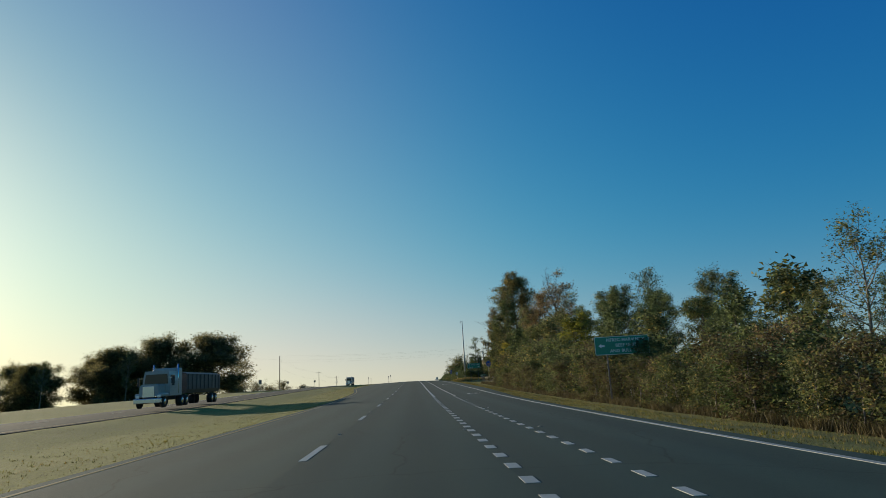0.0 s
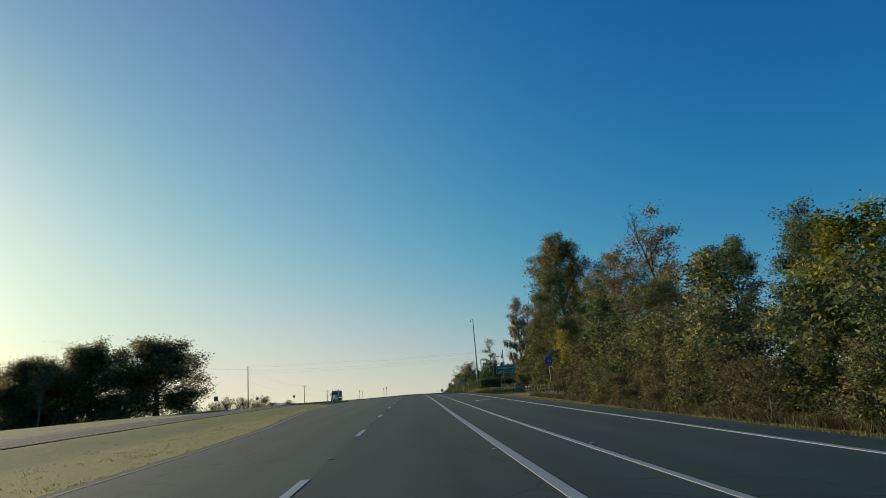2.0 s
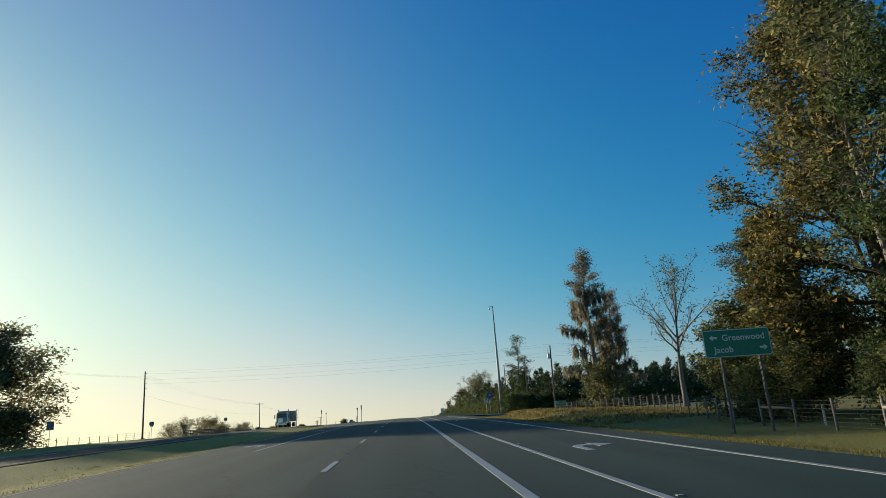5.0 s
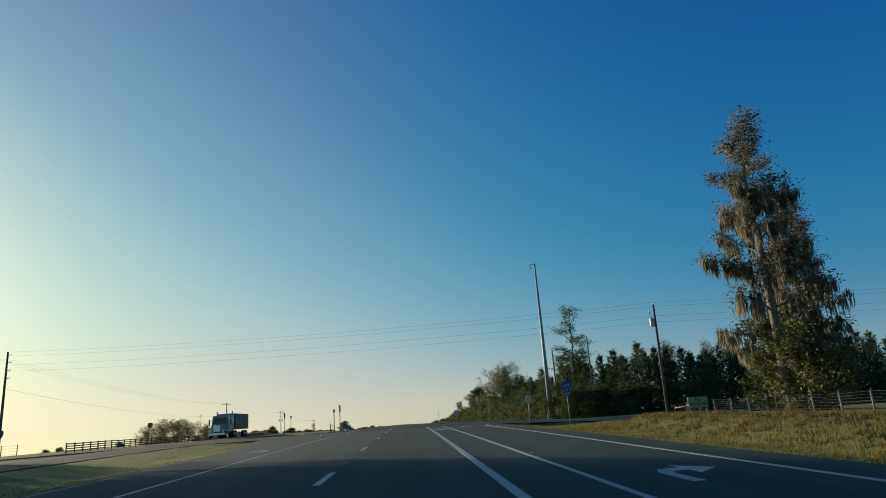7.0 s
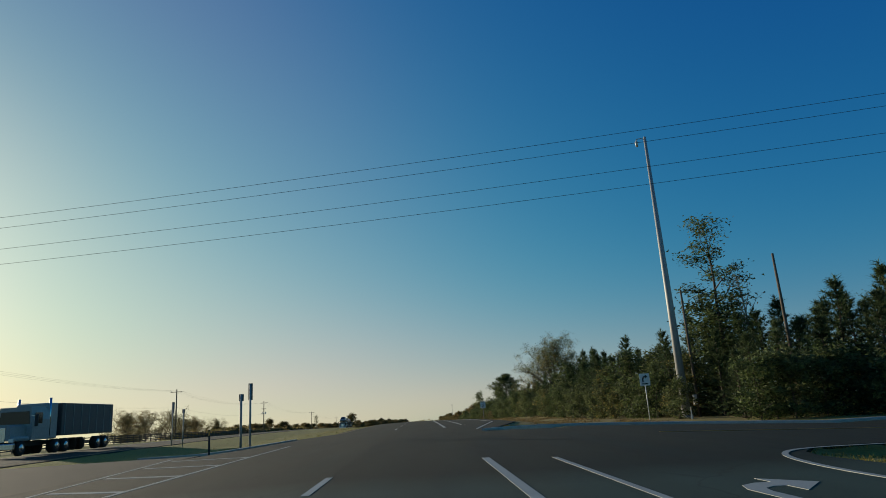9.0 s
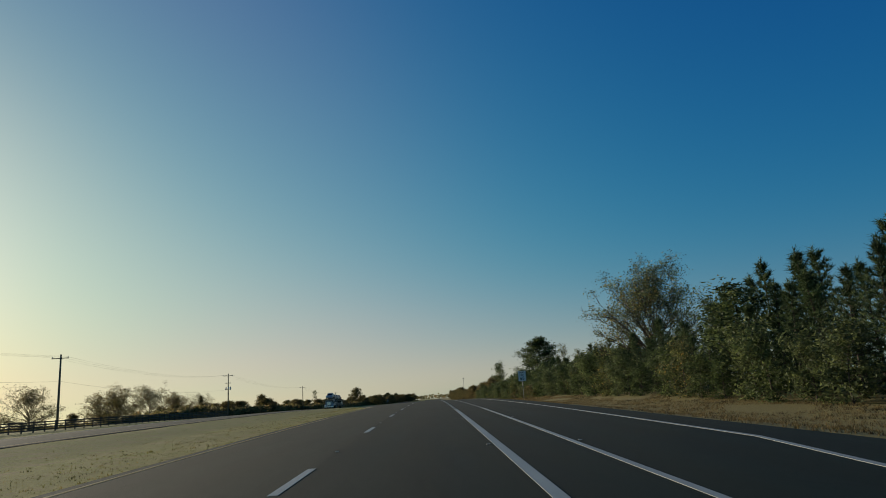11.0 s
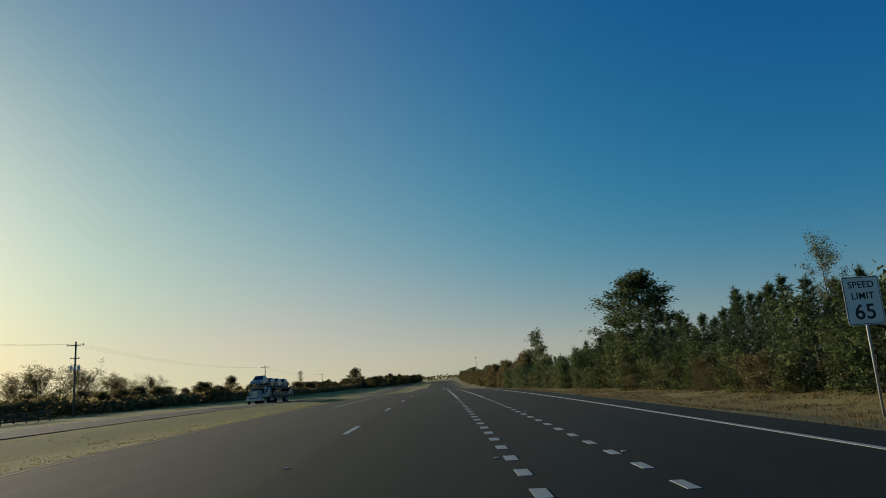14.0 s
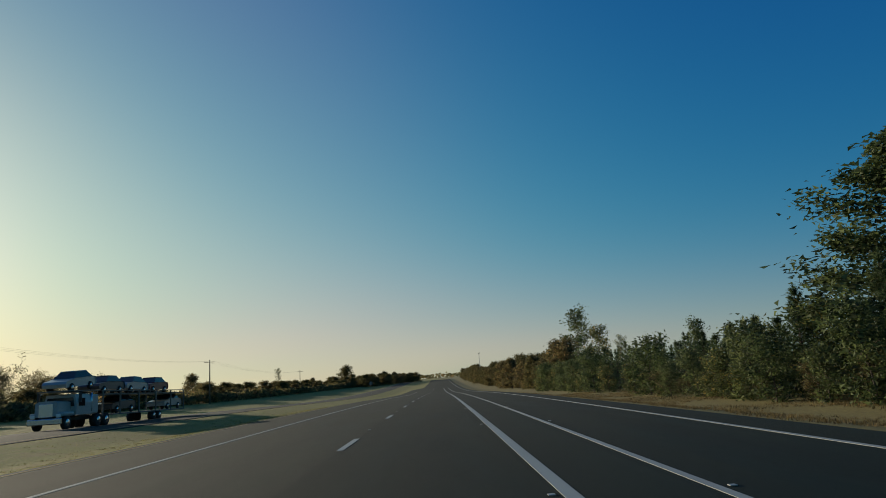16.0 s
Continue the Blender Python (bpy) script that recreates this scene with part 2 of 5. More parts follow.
FENCE_BLACK = plain("black_fence_paint", (0.030, 0.026, 0.022), 0.7, 0, 0.3, 3)
WIRE = plain("wire", (0.035, 0.035, 0.036), 0.5, 0.3)
CERAMIC = plain("grey_transformer_paint", (0.45, 0.46, 0.46), 0.45, 0.1)
RUBBER = plain("tyre_rubber", (0.015, 0.015, 0.015), 0.85)
CHROME = plain("bright_metal", (0.62, 0.62, 0.62), 0.22, 1.0, 0.08)
TRUCK_WHITE = plain("white_truck_paint", (0.30, 0.30, 0.30), 0.35)
TRUCK_BLACK = plain("black_truck_parts", (0.018, 0.018, 0.018), 0.55)
TRAILER_GREY = plain("dark_grey_trailer", (0.07, 0.07, 0.075), 0.5, 0.2)
GLASS_DARK = plain("dark_window_glass", (0.012, 0.015, 0.018), 0.06, 0, 0.02, 1, 0.0)
LENS_CLEAR = plain("headlamp_lens", (0.75, 0.75, 0.72), 0.12, 0.2, 0.03)
REFLECTOR = plain("amber_reflector", (0.65, 0.30, 0.03), 0.3)
ROOF_METAL = plain("grey_metal_roof", (0.33, 0.33, 0.33), 0.5, 0.4)
BARN_WALL = plain("brown_barn_boards", (0.12, 0.08, 0.06), 0.85)
CAR_SILVER = plain("silver_car_paint", (0.34, 0.35, 0.36), 0.3, 0.3)
CAR_DARK = plain("dark_car_paint", (0.05, 0.055, 0.06), 0.3)
CAR_RED = plain("dull_red_car_paint", (0.16, 0.03, 0.03), 0.35)


# ---- shapes ----
def mesh_of(name, verts, faces, *mats):
    me = bpy.data.meshes.new(name)
    me.from_pydata(verts, [], faces)
    for m in mats:
        me.materials.append(m)
    return me


def part(name, data, material, parent, label=""):
    """One mesh object, from a bmesh or a mesh, under a thing or a part."""
    if isinstance(data, bmesh.types.BMesh):
        me = bpy.data.meshes.new(name)
        bmesh.ops.recalc_face_normals(data, faces=data.faces)
        data.to_mesh(me)
        data.free()
    else:
        me = data
    if material and not me.materials:
        me.materials.append(material)
    ob = new(name, me)
    ob.parent = parent
    return tagged(ob, label)


def empty(name, label, category, loc=(0, 0, 0), rz=0.0, group=""):
    ob = new(name)
    ob.empty_display_size = 0.3
    ob.matrix_basis = pose(*loc, 0, 0, rz)
    return tagged(ob, label, category, group)


def box(bm, x0, x1, y0, y1, z0, z1, bevel=0.0):
    r = bmesh.ops.create_cube(bm, size=1.0)
    for v in r["verts"]:
        v.co = Vector(((x0 + x1) / 2 + v.co.x * (x1 - x0), (y0 + y1) / 2 + v.co.y * (y1 - y0), (z0 + z1) / 2 + v.co.z * (z1 - z0)))
    if bevel:
        es = {e for v in r["verts"] for e in v.link_edges}
        bmesh.ops.bevel(bm, geom=list(es), offset=bevel, segments=2, affect='EDGES', profile=0.5)
    return bm


def boxed(x0, x1, y0, y1, z0, z1, bevel=0.0):
    return box(bmesh.new(), x0, x1, y0, y1, z0, z1, bevel)


def tube(path, radii, sides=6, cap=True):
    """Vertices and faces of a tapering tube along a path."""
    vs, fs = [], []
    path = [Vector(p) for p in path]
    for i, p in enumerate(path):
        d = (path[min(i + 1, len(path) - 1)] - path[max(i - 1, 0)])
        d = d.normalized() if d.length > 1e-6 else Vector((0, 0, 1))
        a = d.orthogonal().normalized() if abs(d.z) < 0.95 else (Vector((1, 0, 0)) - d * d.x).normalized()
        b = d.cross(a)
        for k in range(sides):
            t = 2 * math.pi * k / sides
            vs.append(tuple(p + (a * math.cos(t) + b * math.sin(t)) * radii[i]))
    for i in range(len(path) - 1):
        for k in range(sides):
            k2 = (k + 1) % sides
            fs.append((i * sides + k, i * sides + k2, (i + 1) * sides + k2, (i + 1) * sides + k))
    if cap:
        fs.append(tuple(range(sides - 1, -1, -1)))
        fs.append(tuple((len(path) - 1) * sides + k for k in range(sides)))
    return vs, fs


def tubes_mesh(name, items, material, sides=None):
    V, F = [], []
    for it in items:
        p, r, s = it
        v, f = tube(p, r, s, s > 3)
        o = len(V)
        V += v
        F += [tuple(i + o for i in q) for q in f]
    me = mesh_of(name, V, F, material)
    for q in me.polygons:
        q.use_smooth = True
    return me


def prism(points, y0, y1):
    """An outline in x and z, given depth along y."""
    bm = bmesh.new()
    a = [bm.verts.new((x, y0, z)) for x, z in points]
    b = [bm.verts.new((x, y1, z)) for x, z in points]
    n = len(points)
    bm.faces.new(a)
    bm.faces.new(b[::-1])
    for i in range(n):
        bm.faces.new((a[i], b[i], b[(i + 1) % n], a[(i + 1) % n]))
    return bm


def round_rect(w, h, r, steps=5):
    pts = []
    for cx, cz, a0 in ((w / 2 - r, h / 2 - r, 0), (-w / 2 + r, h / 2 - r, 90), (-w / 2 + r, -h / 2 + r, 180), (w / 2 - r, -h / 2 + r, 270)):
        for k in range(steps + 1):
            a = radians(a0 + 90 * k / steps)
            pts.append((cx + r * math.cos(a), cz + r * math.sin(a)))
    return pts


def words(text, size, material, name="lettering", depth=0.003, spacing=1.05):
    """Lettering as a mesh in the x-z plane that faces -y, centred."""
    cu = bpy.data.curves.new(name, 'FONT')
    cu.body, cu.size, cu.extrude, cu.align_x, cu.align_y, cu.space_character = text, size, depth, 'CENTER', 'CENTER', spacing
    cu.offset = size * 0.012
    ob = bpy.data.objects.new(name, cu)
    scene.collection.objects.link(ob)
    me = bpy.data.meshes.new_from_object(ob.evaluated_get(bpy.context.evaluated_depsgraph_get()))
    scene.collection.objects.unlink(ob)
    bpy.data.objects.remove(ob)
    me.transform(Matrix.Rotation(radians(90), 4, 'X'))
    me.materials.clear()
    me.materials.append(material)
    return me


# ---- the lie of the land ----
SLOPE = [(-300, 1.25), (0, 1.33), (100, 2.21), (200, 1.67), (300, 1.06), (380, 0.33), (440, -0.27), (560, -1.07), (700, 0.06), (900, 0.63), (1200, 0.02), (3500, 0.0)]
_ys = np.arange(-300, 3500, 1.0)
_zz = np.cumsum(np.tan(np.radians(np.interp(_ys, *zip(*SLOPE)))))
_zz -= np.interp(0, _ys, _zz)


def zg(y):
    """The road's level along its length."""
    return float(np.interp(y, _ys, _zz))


LANE, LINE_1, LINE_2, EDGE_R = -2.10, 1.56, 3.24, 6.97
OPP_L, OPP_R = -30.6, -21.2


def road_left(y):
    return float(np.interp(y, [-300, 45, 78, 90, 102, 120, 225, 237, 252, 263.4, 264, 279, 283, 295, 302, 378, 391, 420, 450, 700, 730], [-6.75, -6.75, -7.35, -7.9, -9.0, -10.6, -10.8, -11.4, -13.4, -15.2, -10.6, -10.6, -10.0, -8.5, -6.8, -6.8, -9.0, -9.8, -10.6, -10.6, -6.8]))


def road_right(y):
    return float(np.interp(y, [-300, 30, 48, 62, 80, 256, 262, 288, 289, 312, 3500], [6.95, 6.95, 7.15, 7.8, 8.5, 8.5, 8.4, 8.4, 3.6, 8.5, 8.5]))


def paved_z(x, y):
    z = zg(y)
    if x >= -10.6:
        if x <= 8.5:
            return z - 0.02 * abs(x - LANE) + 0.042
        return z + float(np.interp(x, [8.5, 22, 400], [-0.170, -0.75, -0.95]))
    if x >= OPP_R:
        return z + float(np.interp(x, [OPP_R, -10.6], [-0.13, -0.128]))
    return z - 0.02 * abs(x + 25.9) - 0.035 if x > OPP_L else z + float(np.interp(x, [-90, OPP_L], [-0.9, -0.129]))


def side_near(x):
    return float(np.interp(x, [8, 8.6, 10, 13, 20, 400], [261.5, 264.5, 266.5, 267.6, 268.5, 268.5]))


def side_far(x):
    return float(np.interp(x, [3.4, 6, 10, 15, 22, 400], [288.2, 290.5, 291, 289.5, 285, 283]))


def paved(x, y, margin=0.0):
    if road_left(y) - margin < x < road_right(y) + margin or OPP_L - margin < x < OPP_R + margin:
        return True
    if -21.5 < x < -7 and 264 - margin < y < 282 + margin:
        return True
    if 8 <= x < 300 and side_near(x) - margin < y < side_far(x) + margin:
        return True
    return -90 < x < -30 and 270 - margin < y < 282 + margin


def ground_z(x, y):
    if paved(x, y, 0.35):
        return paved_z(x, y) - 0.06
    if x > 0:
        edge = road_right(y)
        o = float(np.interp(x, [edge, edge + 1.2, 13.0, 15.0, 20, 40, 120, 600], [-0.20, -0.34, -0.80, -0.85, -0.80, -0.9, -1.2, -2]))
        end = float(np.interp(x, [13, 14, 18, 24, 30], [236, 240, 249, 259, 262]))
        bank = float(np.interp(y, [180, 205, end - 2, end + 3], [0, 1, 1, 0])) * float(np.interp(x, [11.8, 12.6, 15.5, 18, 22, 27, 45], [0, 0.12, 0.78, 0.82, 0.62, 0.36, 0]))
        bank *= 1 + 0.22 * noise.noise(Vector((x * 0.6, y * 0.35, 9)))
        bank -= float(np.interp(y, [-300, 95, 135], [0.28, 0.28, 0])) * float(np.interp(x, [9, 14, 60], [0, 1, 1]))
        bank += float(np.interp(y, [330, 360, 405, 445], [0, 1, 1, 0.1])) * float(np.interp(x, [13.5, 19, 24, 40], [0, 1, 1.3, 1.3])) * 0.42
        o += bank
    else:
        e = road_left(y)
        o = float(np.interp(x, [-600, -250, -150, -85, -75, -57, -48, -38, -32, OPP_L, OPP_R, -20.6, -19.5, -15, e - 1.5, e],
                            [-9, -6, -3.6, -1.3, -0.8, -0.3, -0.5, -0.5, -0.26, -0.17, -0.13, -0.14, -0.20, -0.50, -0.30, -0.20]))
    wave = 0.06 * noise.noise(Vector((x * 0.35, y * 0.35, 0))) + 0.5 * min(1, max(0, (abs(x) - 30) / 120)) * noise.noise(Vector((x * 0.02, y * 0.02, 3)))
    lift = float(np.interp(x, [-75, -34], [1, 0])) * max(0.0, float(np.interp(y, [420, 3500], [9.93, 10.3])) - zg(y)) if y > 420 else 0.0
    return zg(y) + o + wave + lift          # the fields to the west do not dip with the road


def sheet(name, xs_of, ys, z_of, material):
    """A surface laid over the land: one row of points for each y."""
    V, F = [], []
    n = None
    for y in ys:
        xs = xs_of(y)
        n = len(xs)
        V += [(x, y, z_of(x, y)) for x in xs]
    for j in range(len(ys) - 1):
        for i in range(n - 1):
            a = j * n + i
            F.append((a, a + 1, a + n + 1, a + n))
    me = mesh_of(name, V, F, material)
    for q in me.polygons:
        q.use_smooth = True
    return new(name, me)


gx = [-2500, -1500, -900, -600, -400, -250, -180, -140, -110, -95, -85, -78, -72, -66, -60, -54, -48, -43, -39, -36, -34, -32.5, -31.2]
gx += [-30.6, -28, -25.9, -23.5, -21.2, -20.6, -19.5, -18, -16.5, -15, -13.5, -12, -11, -10.4, -9.6, -8.8, -8.0, -7.3, -6, -2.1, 2, 5, 7, 8, 8.6, 9.2, 9.8, 10.5, 11.2, 12, 13, 14, 15, 16]
gx += [17.5, 19, 21, 23, 25, 27, 30, 34, 40, 48, 60, 80, 110, 160, 250, 400, 700, 1200, 2500]
gy = [-300, -200, -120, -60] + list(np.arange(-30, 250, 3.0)) + list(np.arange(250, 316, 1.0)) + list(np.arange(316, 640, 3.0)) + [650, 665, 680, 700, 725, 750, 800, 850, 900, 980, 1060, 1150, 1250, 1400, 1700, 2100, 2600, 3300]
ground = tagged(sheet("ground", lambda y: gx, gy, ground_z, GROUND), "mown roadside grass, olive green to straw brown", "ground", kind="structure")


def solid_edge(ob, depth=0.14):
    """Gives a laid surface real thickness."""
    bm = bmesh.new()
    bm.from_mesh(ob.data)
    r = bmesh.ops.extrude_edge_only(bm, edges=[e for e in bm.edges if e.is_boundary])
    for v in r["geom"]:
        if isinstance(v, bmesh.types.BMVert):
            v.co.z -= depth
    for f in bm.faces:
        f.smooth = False
    bm.to_mesh(ob.data)
    bm.free()


ry = list(np.arange(-120, 255, 3.0)) + list(np.arange(255, 315, 1.0)) + list(np.arange(315, 1000, 5.0))
road = sheet("road", lambda y: [road_left(y), -6.1, -4, -2.1, 0, 1.5, 3.2, min(5, road_right(y) - .2), road_right(y)], ry, paved_z, ASPHALT)
solid_edge(road)
tagged(road, "worn grey asphalt carriageway with white lane markings", "road", kind="structure")
opposite = sheet("road_opposite", lambda y: [OPP_L, -28, -25.9, -24, OPP_R], list(np.arange(-120, 1000, 4.0)), paved_z, ASPHALT_OLD)
solid_edge(opposite)
tagged(opposite, "pale worn asphalt carriageway beyond the grass median", "road", kind="structure")
cross = sheet("road_crossover", lambda y: [OPP_R - .0, -18, -14, -10.6], list(np.arange(264, 282.1, 1.5)), lambda x, y: paved_z(x, y) + 0.0, ASPHALT_OLD)
solid_edge(cross)
tagged(cross, "asphalt median crossover between the two carriageways", "road", kind="structure")


def side_sheet(name, xs, near, far, material):
    V, F = [], []
    k = 9
    for x in xs:
        a, b = near(x), far(x)
        V += [(x, a + (b - a) * i / (k - 1), paved_z(x, a + (b - a) * i / (k - 1)) - 0.004) for i in range(k)]
    for j in range(len(xs) - 1):
        for i in range(k - 1):
            q = j * k + i
            F.append((q, q + k, q + k + 1, q + 1))
    ob = new(name, mesh_of(name, V, F, material))
    solid_edge(ob)
    return ob


side = side_sheet("road_side", [8.4, 8.8, 9.4, 10, 11, 12, 13, 14.5, 16, 18, 20, 22, 28, 40, 70, 120, 300], side_near, side_far, ASPHALT)
tagged(side, "dark asphalt side road leaving the junction", "road", kind="structure")
side_l = side_sheet("road_side_west", [-90, -70, -50, -40, -30.6], lambda x: 270, lambda x: 282, ASPHALT_OLD)
tagged(side_l, "pale asphalt side road beyond the far carriageway", "road", kind="structure")


# ---- painted markings, parts of the road ----
def strip(name, xa, xb, y0, y1, material, parent=road, step=4.0, lift=0.006):
    """A painted strip; xa and xb are its sides, numbers or functions of y."""
    fa = xa if callable(xa) else (lambda y: xa)
    fb = xb if callable(xb) else (lambda y: xb)
    n = max(1, int((y1 - y0) / step))
    V, F = [], []
    for i in range(n + 1):
        y = y0 + (y1 - y0) * i / n
        a, b = fa(y), fb(y)
        za, zb = paved_z(a, y), paved_z(b, y)
        V += [(a, y, za), (a, y, za + lift), (b, y, zb + lift), (b, y, zb)]
    for i in range(n):
        k = 4 * i
        for s in range(3):
            F.append((k + s, k + s + 4, k + s + 5, k + s + 1))
    F += [(0, 1, 2, 3), (4 * n + 3, 4 * n + 2, 4 * n + 1, 4 * n)]
    bm = bmesh.new()
    vs = [bm.verts.new(v) for v in V]
    for f in F:
        bm.faces.new([vs[i] for i in f])
    return part(name, bm, material, parent)


def edge_x(y):
    return float(np.interp(y, [35, 55, 78], [6.45, 6.60, EDGE_R]))       # the turn lane widens here


for a, b in ((-120, 254), (318, 990)):
    strip("edge_line", lambda y: edge_x(y) - .075, lambda y: edge_x(y) + .075, a, b, WHITE_PAINT)
strip("edge_line", lambda y: float(np.interp(y, [293, 318], [3.3, EDGE_R - .075])), lambda y: float(np.interp(y, [293, 318], [3.45, EDGE_R + .075])), 293, 318, WHITE_PAINT, step=2)
strip("wide_line", LINE_1 - .10, LINE_1 + .10, 53.4, 267.4, WHITE_PAINT)
strip("lane_line", LINE_2 - .07, LINE_2 + .07, 53.8, 266.5, WHITE_PAINT)
strip("wide_line", LINE_1 - .10, LINE_1 + .10, 300, 346.3, WHITE_PAINT)
strip("lane_line", LINE_2 - .07, LINE_2 + .07, 308, 346.5, WHITE_PAINT)
strip("wide_line", LINE_1 - .10, LINE_1 + .10, 431.7, 700, WHITE_PAINT)
strip("lane_line", LINE_2 - .07, LINE_2 + .07, 431.7, 700, WHITE_PAINT)
for a, b in ((-120, 262), (301, 640)):
    strip("yellow_edge_line", lambda y: road_left(y) + .34, lambda y: road_left(y) + .45, a, b, YELLOW_PAINT)
strip("turn_lane_line", -6.90, -6.75, 171, 284, WHITE_PAINT)
strip("turn_lane_line", -6.75, -6.60, 432, 640, WHITE_PAINT)
k = 0
y = 12.8 - 13.05 * 4
while y < 700:
    if not 262 < y < 292:
        strip("lane_dash", LANE - .075, LANE + .075, y, y + 3.05, WHITE_PAINT, step=3)
    y += 13.05
for lo, hi, gap, aside in ((-12.48, 53.4, 1.54, 0.14), (347.0, 431.8, 1.67, 0.0)):
    y = lo
    while y < hi - .7:
        strip("dotted_mark", LINE_1 - aside / 2 - .10, LINE_1 - aside / 2 + .10, y, y + .62, WHITE_PAINT)
        strip("dotted_mark", LINE_2 - aside - .08, LINE_2 - aside + .08, y + .1, y + .72, WHITE_PAINT)
        y += gap
y = -110.0
while y < 700:
    strip("lane_dash", -25.97, -25.83, y, y + 3.05, WHITE_PAINT, opposite, 3)
    y += 13.05
strip("edge_line", -30.1, -29.95, -120, 990, WHITE_PAINT, opposite)
strip("yellow_edge_line", -21.9, -21.75, -120, 990, YELLOW_PAINT, opposite)


def flat_mark(name, outline, material, parent=road, lift=0.006):
    bm = bmesh.new()
    bot = [bm.verts.new((x, y, paved_z(x, y))) for x, y in outline]
    top = [bm.verts.new((x, y, paved_z(x, y) + lift)) for x, y in outline]
    bm.faces.new(top)
    for i in range(len(outline)):
        j = (i + 1) % len(outline)
        bm.faces.new((bot[i], bot[j], top[j], top[i]))
    return part(name, bm, material, parent)


for k in range(7):                                # hatching between the turn lane and the through lanes
    y = 253.5 + k * 3.75
    w = (y - 246) * 0.125
    flat_mark("hatch_bar", [(-6.90, y), (-6.90, y + .3), (-6.90 - w, y + .3 + .6 * w), (-6.90 - w, y + .6 * w)], WHITE_PAINT)
strip("turn_lane_line", lambda y: -6.90 - (y - 245) * .125, lambda y: -6.78 - (y - 245) * .125, 245, 280, WHITE_PAINT)


def turn_arrow(cx, cy, side=1, name="turn_arrow", parent=road):
    """The long bent arrow of a turn lane; side is 1 for right, -1 for left."""
    p = [(-0.28, -1.25), (-0.06, -1.25), (-0.06, 0.10), (0.02, 0.45), (0.22, 0.62), (0.42, 0.62), (0.42, 0.05), (1.05, 0.85), (0.42, 1.62), (0.42, 1.08), (0.16, 1.08), (-0.14, 0.86), (-0.28, 0.40)]
    flat_mark(name, [(cx - 0.25 * side + x * side, cy + y) for x, y in p], WHITE_PAINT, parent)


for cy in (59.0, 111.1, 159.6, 207.0, 258.5):
    turn_arrow(5.1, cy)
for cy in (177.5, 204.5, 231.5):
    turn_arrow(-8.3, cy, -1)


def cycle_mark(cx, cy):
    """A bicycle drawn on the road: two wheels, a frame and a handlebar."""
    for side in (-1, 1):
        ring = [(cx + side * .30 + r * math.cos(a * math.pi / 8), cy + 1.75 * r * math.sin(a * math.pi / 8)) for r, turn in ((.23, 1), (.15, -1)) for a in (range(0, 17) if turn > 0 else range(16, -1, -1))]
        flat_mark("cycle_mark", ring, WHITE_PAINT)
    for a, b in (((-.30, 0), (-.08, .55)), ((-.08, .55), (.24, .55)), ((.24, .55), (.30, 0)), ((-.08, .55), (.02, .02)), ((.02, .02), (.24, .55)), ((.18, .95), (.40, .95)), ((.24, .55), (.22, .95)), ((-.22, .80), (.02, .80))):
        d = Vector((b[0] - a[0], b[1] - a[1])).normalized() * .045
        flat_mark("cycle_mark", [(cx + a[0] - d.y, cy + a[1] + d.x), (cx + a[0] + d.y, cy + a[1] - d.x), (cx + b[0] + d.y, cy + b[1] - d.x), (cx + b[0] - d.y, cy + b[1] + d.x)], WHITE_PAINT)
    flat_mark("cycle_mark", [(cx - .42, cy + 2.55), (cx - .42, cy + 2.25), (cx, cy + 3.1), (cx + .42, cy + 2.25), (cx + .42, cy + 2.55), (cx, cy + 3.45)], WHITE_PAINT)


cycle_mark(2.4, 250.2)
# the painted line round the corner of the side road
corner = [(6.97, 251.0), (6.97, 254.0), (7.0, 258.5), (7.3, 261.8), (8.1, 264.4), (9.6, 265.9), (12.2, 266.9), (16, 267.9), (24, 268.9), (40, 269.0), (60, 269.0)]
bend = []
for i in range(1, len(corner) - 2):              # rounded through the points
    p0, p1, p2, p3 = (Vector(q) for q in corner[i - 1:i + 3])
    for k in range(6):
        t = k / 6
        bend.append(0.5 * (2 * p1 + (p2 - p0) * t + (2 * p0 - 5 * p1 + 4 * p2 - p3) * t * t + (3 * p1 - p0 - 3 * p2 + p3) * t ** 3))
left = [(p.x - d.y, p.y + d.x) for p, d in ((bend[i], (bend[min(i + 1, len(bend) - 1)] - bend[max(i - 1, 0)]).normalized() * 0.07) for i in range(len(bend)))]
right = [(p.x + d.y, p.y - d.x) for p, d in ((bend[i], (bend[min(i + 1, len(bend) - 1)] - bend[max(i - 1, 0)]).normalized() * 0.07) for i in range(len(bend)))]
for i in range(len(bend) - 1):
    flat_mark("corner_line", [right[i], right[i + 1], left[i + 1], left[i]], WHITE_PAINT, side, 0.008)
for (xa, ya), (xb, yb) in zip([(10, 278), (20, 277), (40, 276.5)], [(20, 277), (40, 276.5), (70, 276.3)]):
    flat_mark("centre_line", [(xa, ya - .06), (xb, yb - .06), (xb, yb + .06), (xa, ya + .06)], YELLOW_PAINT, side, 0.016)
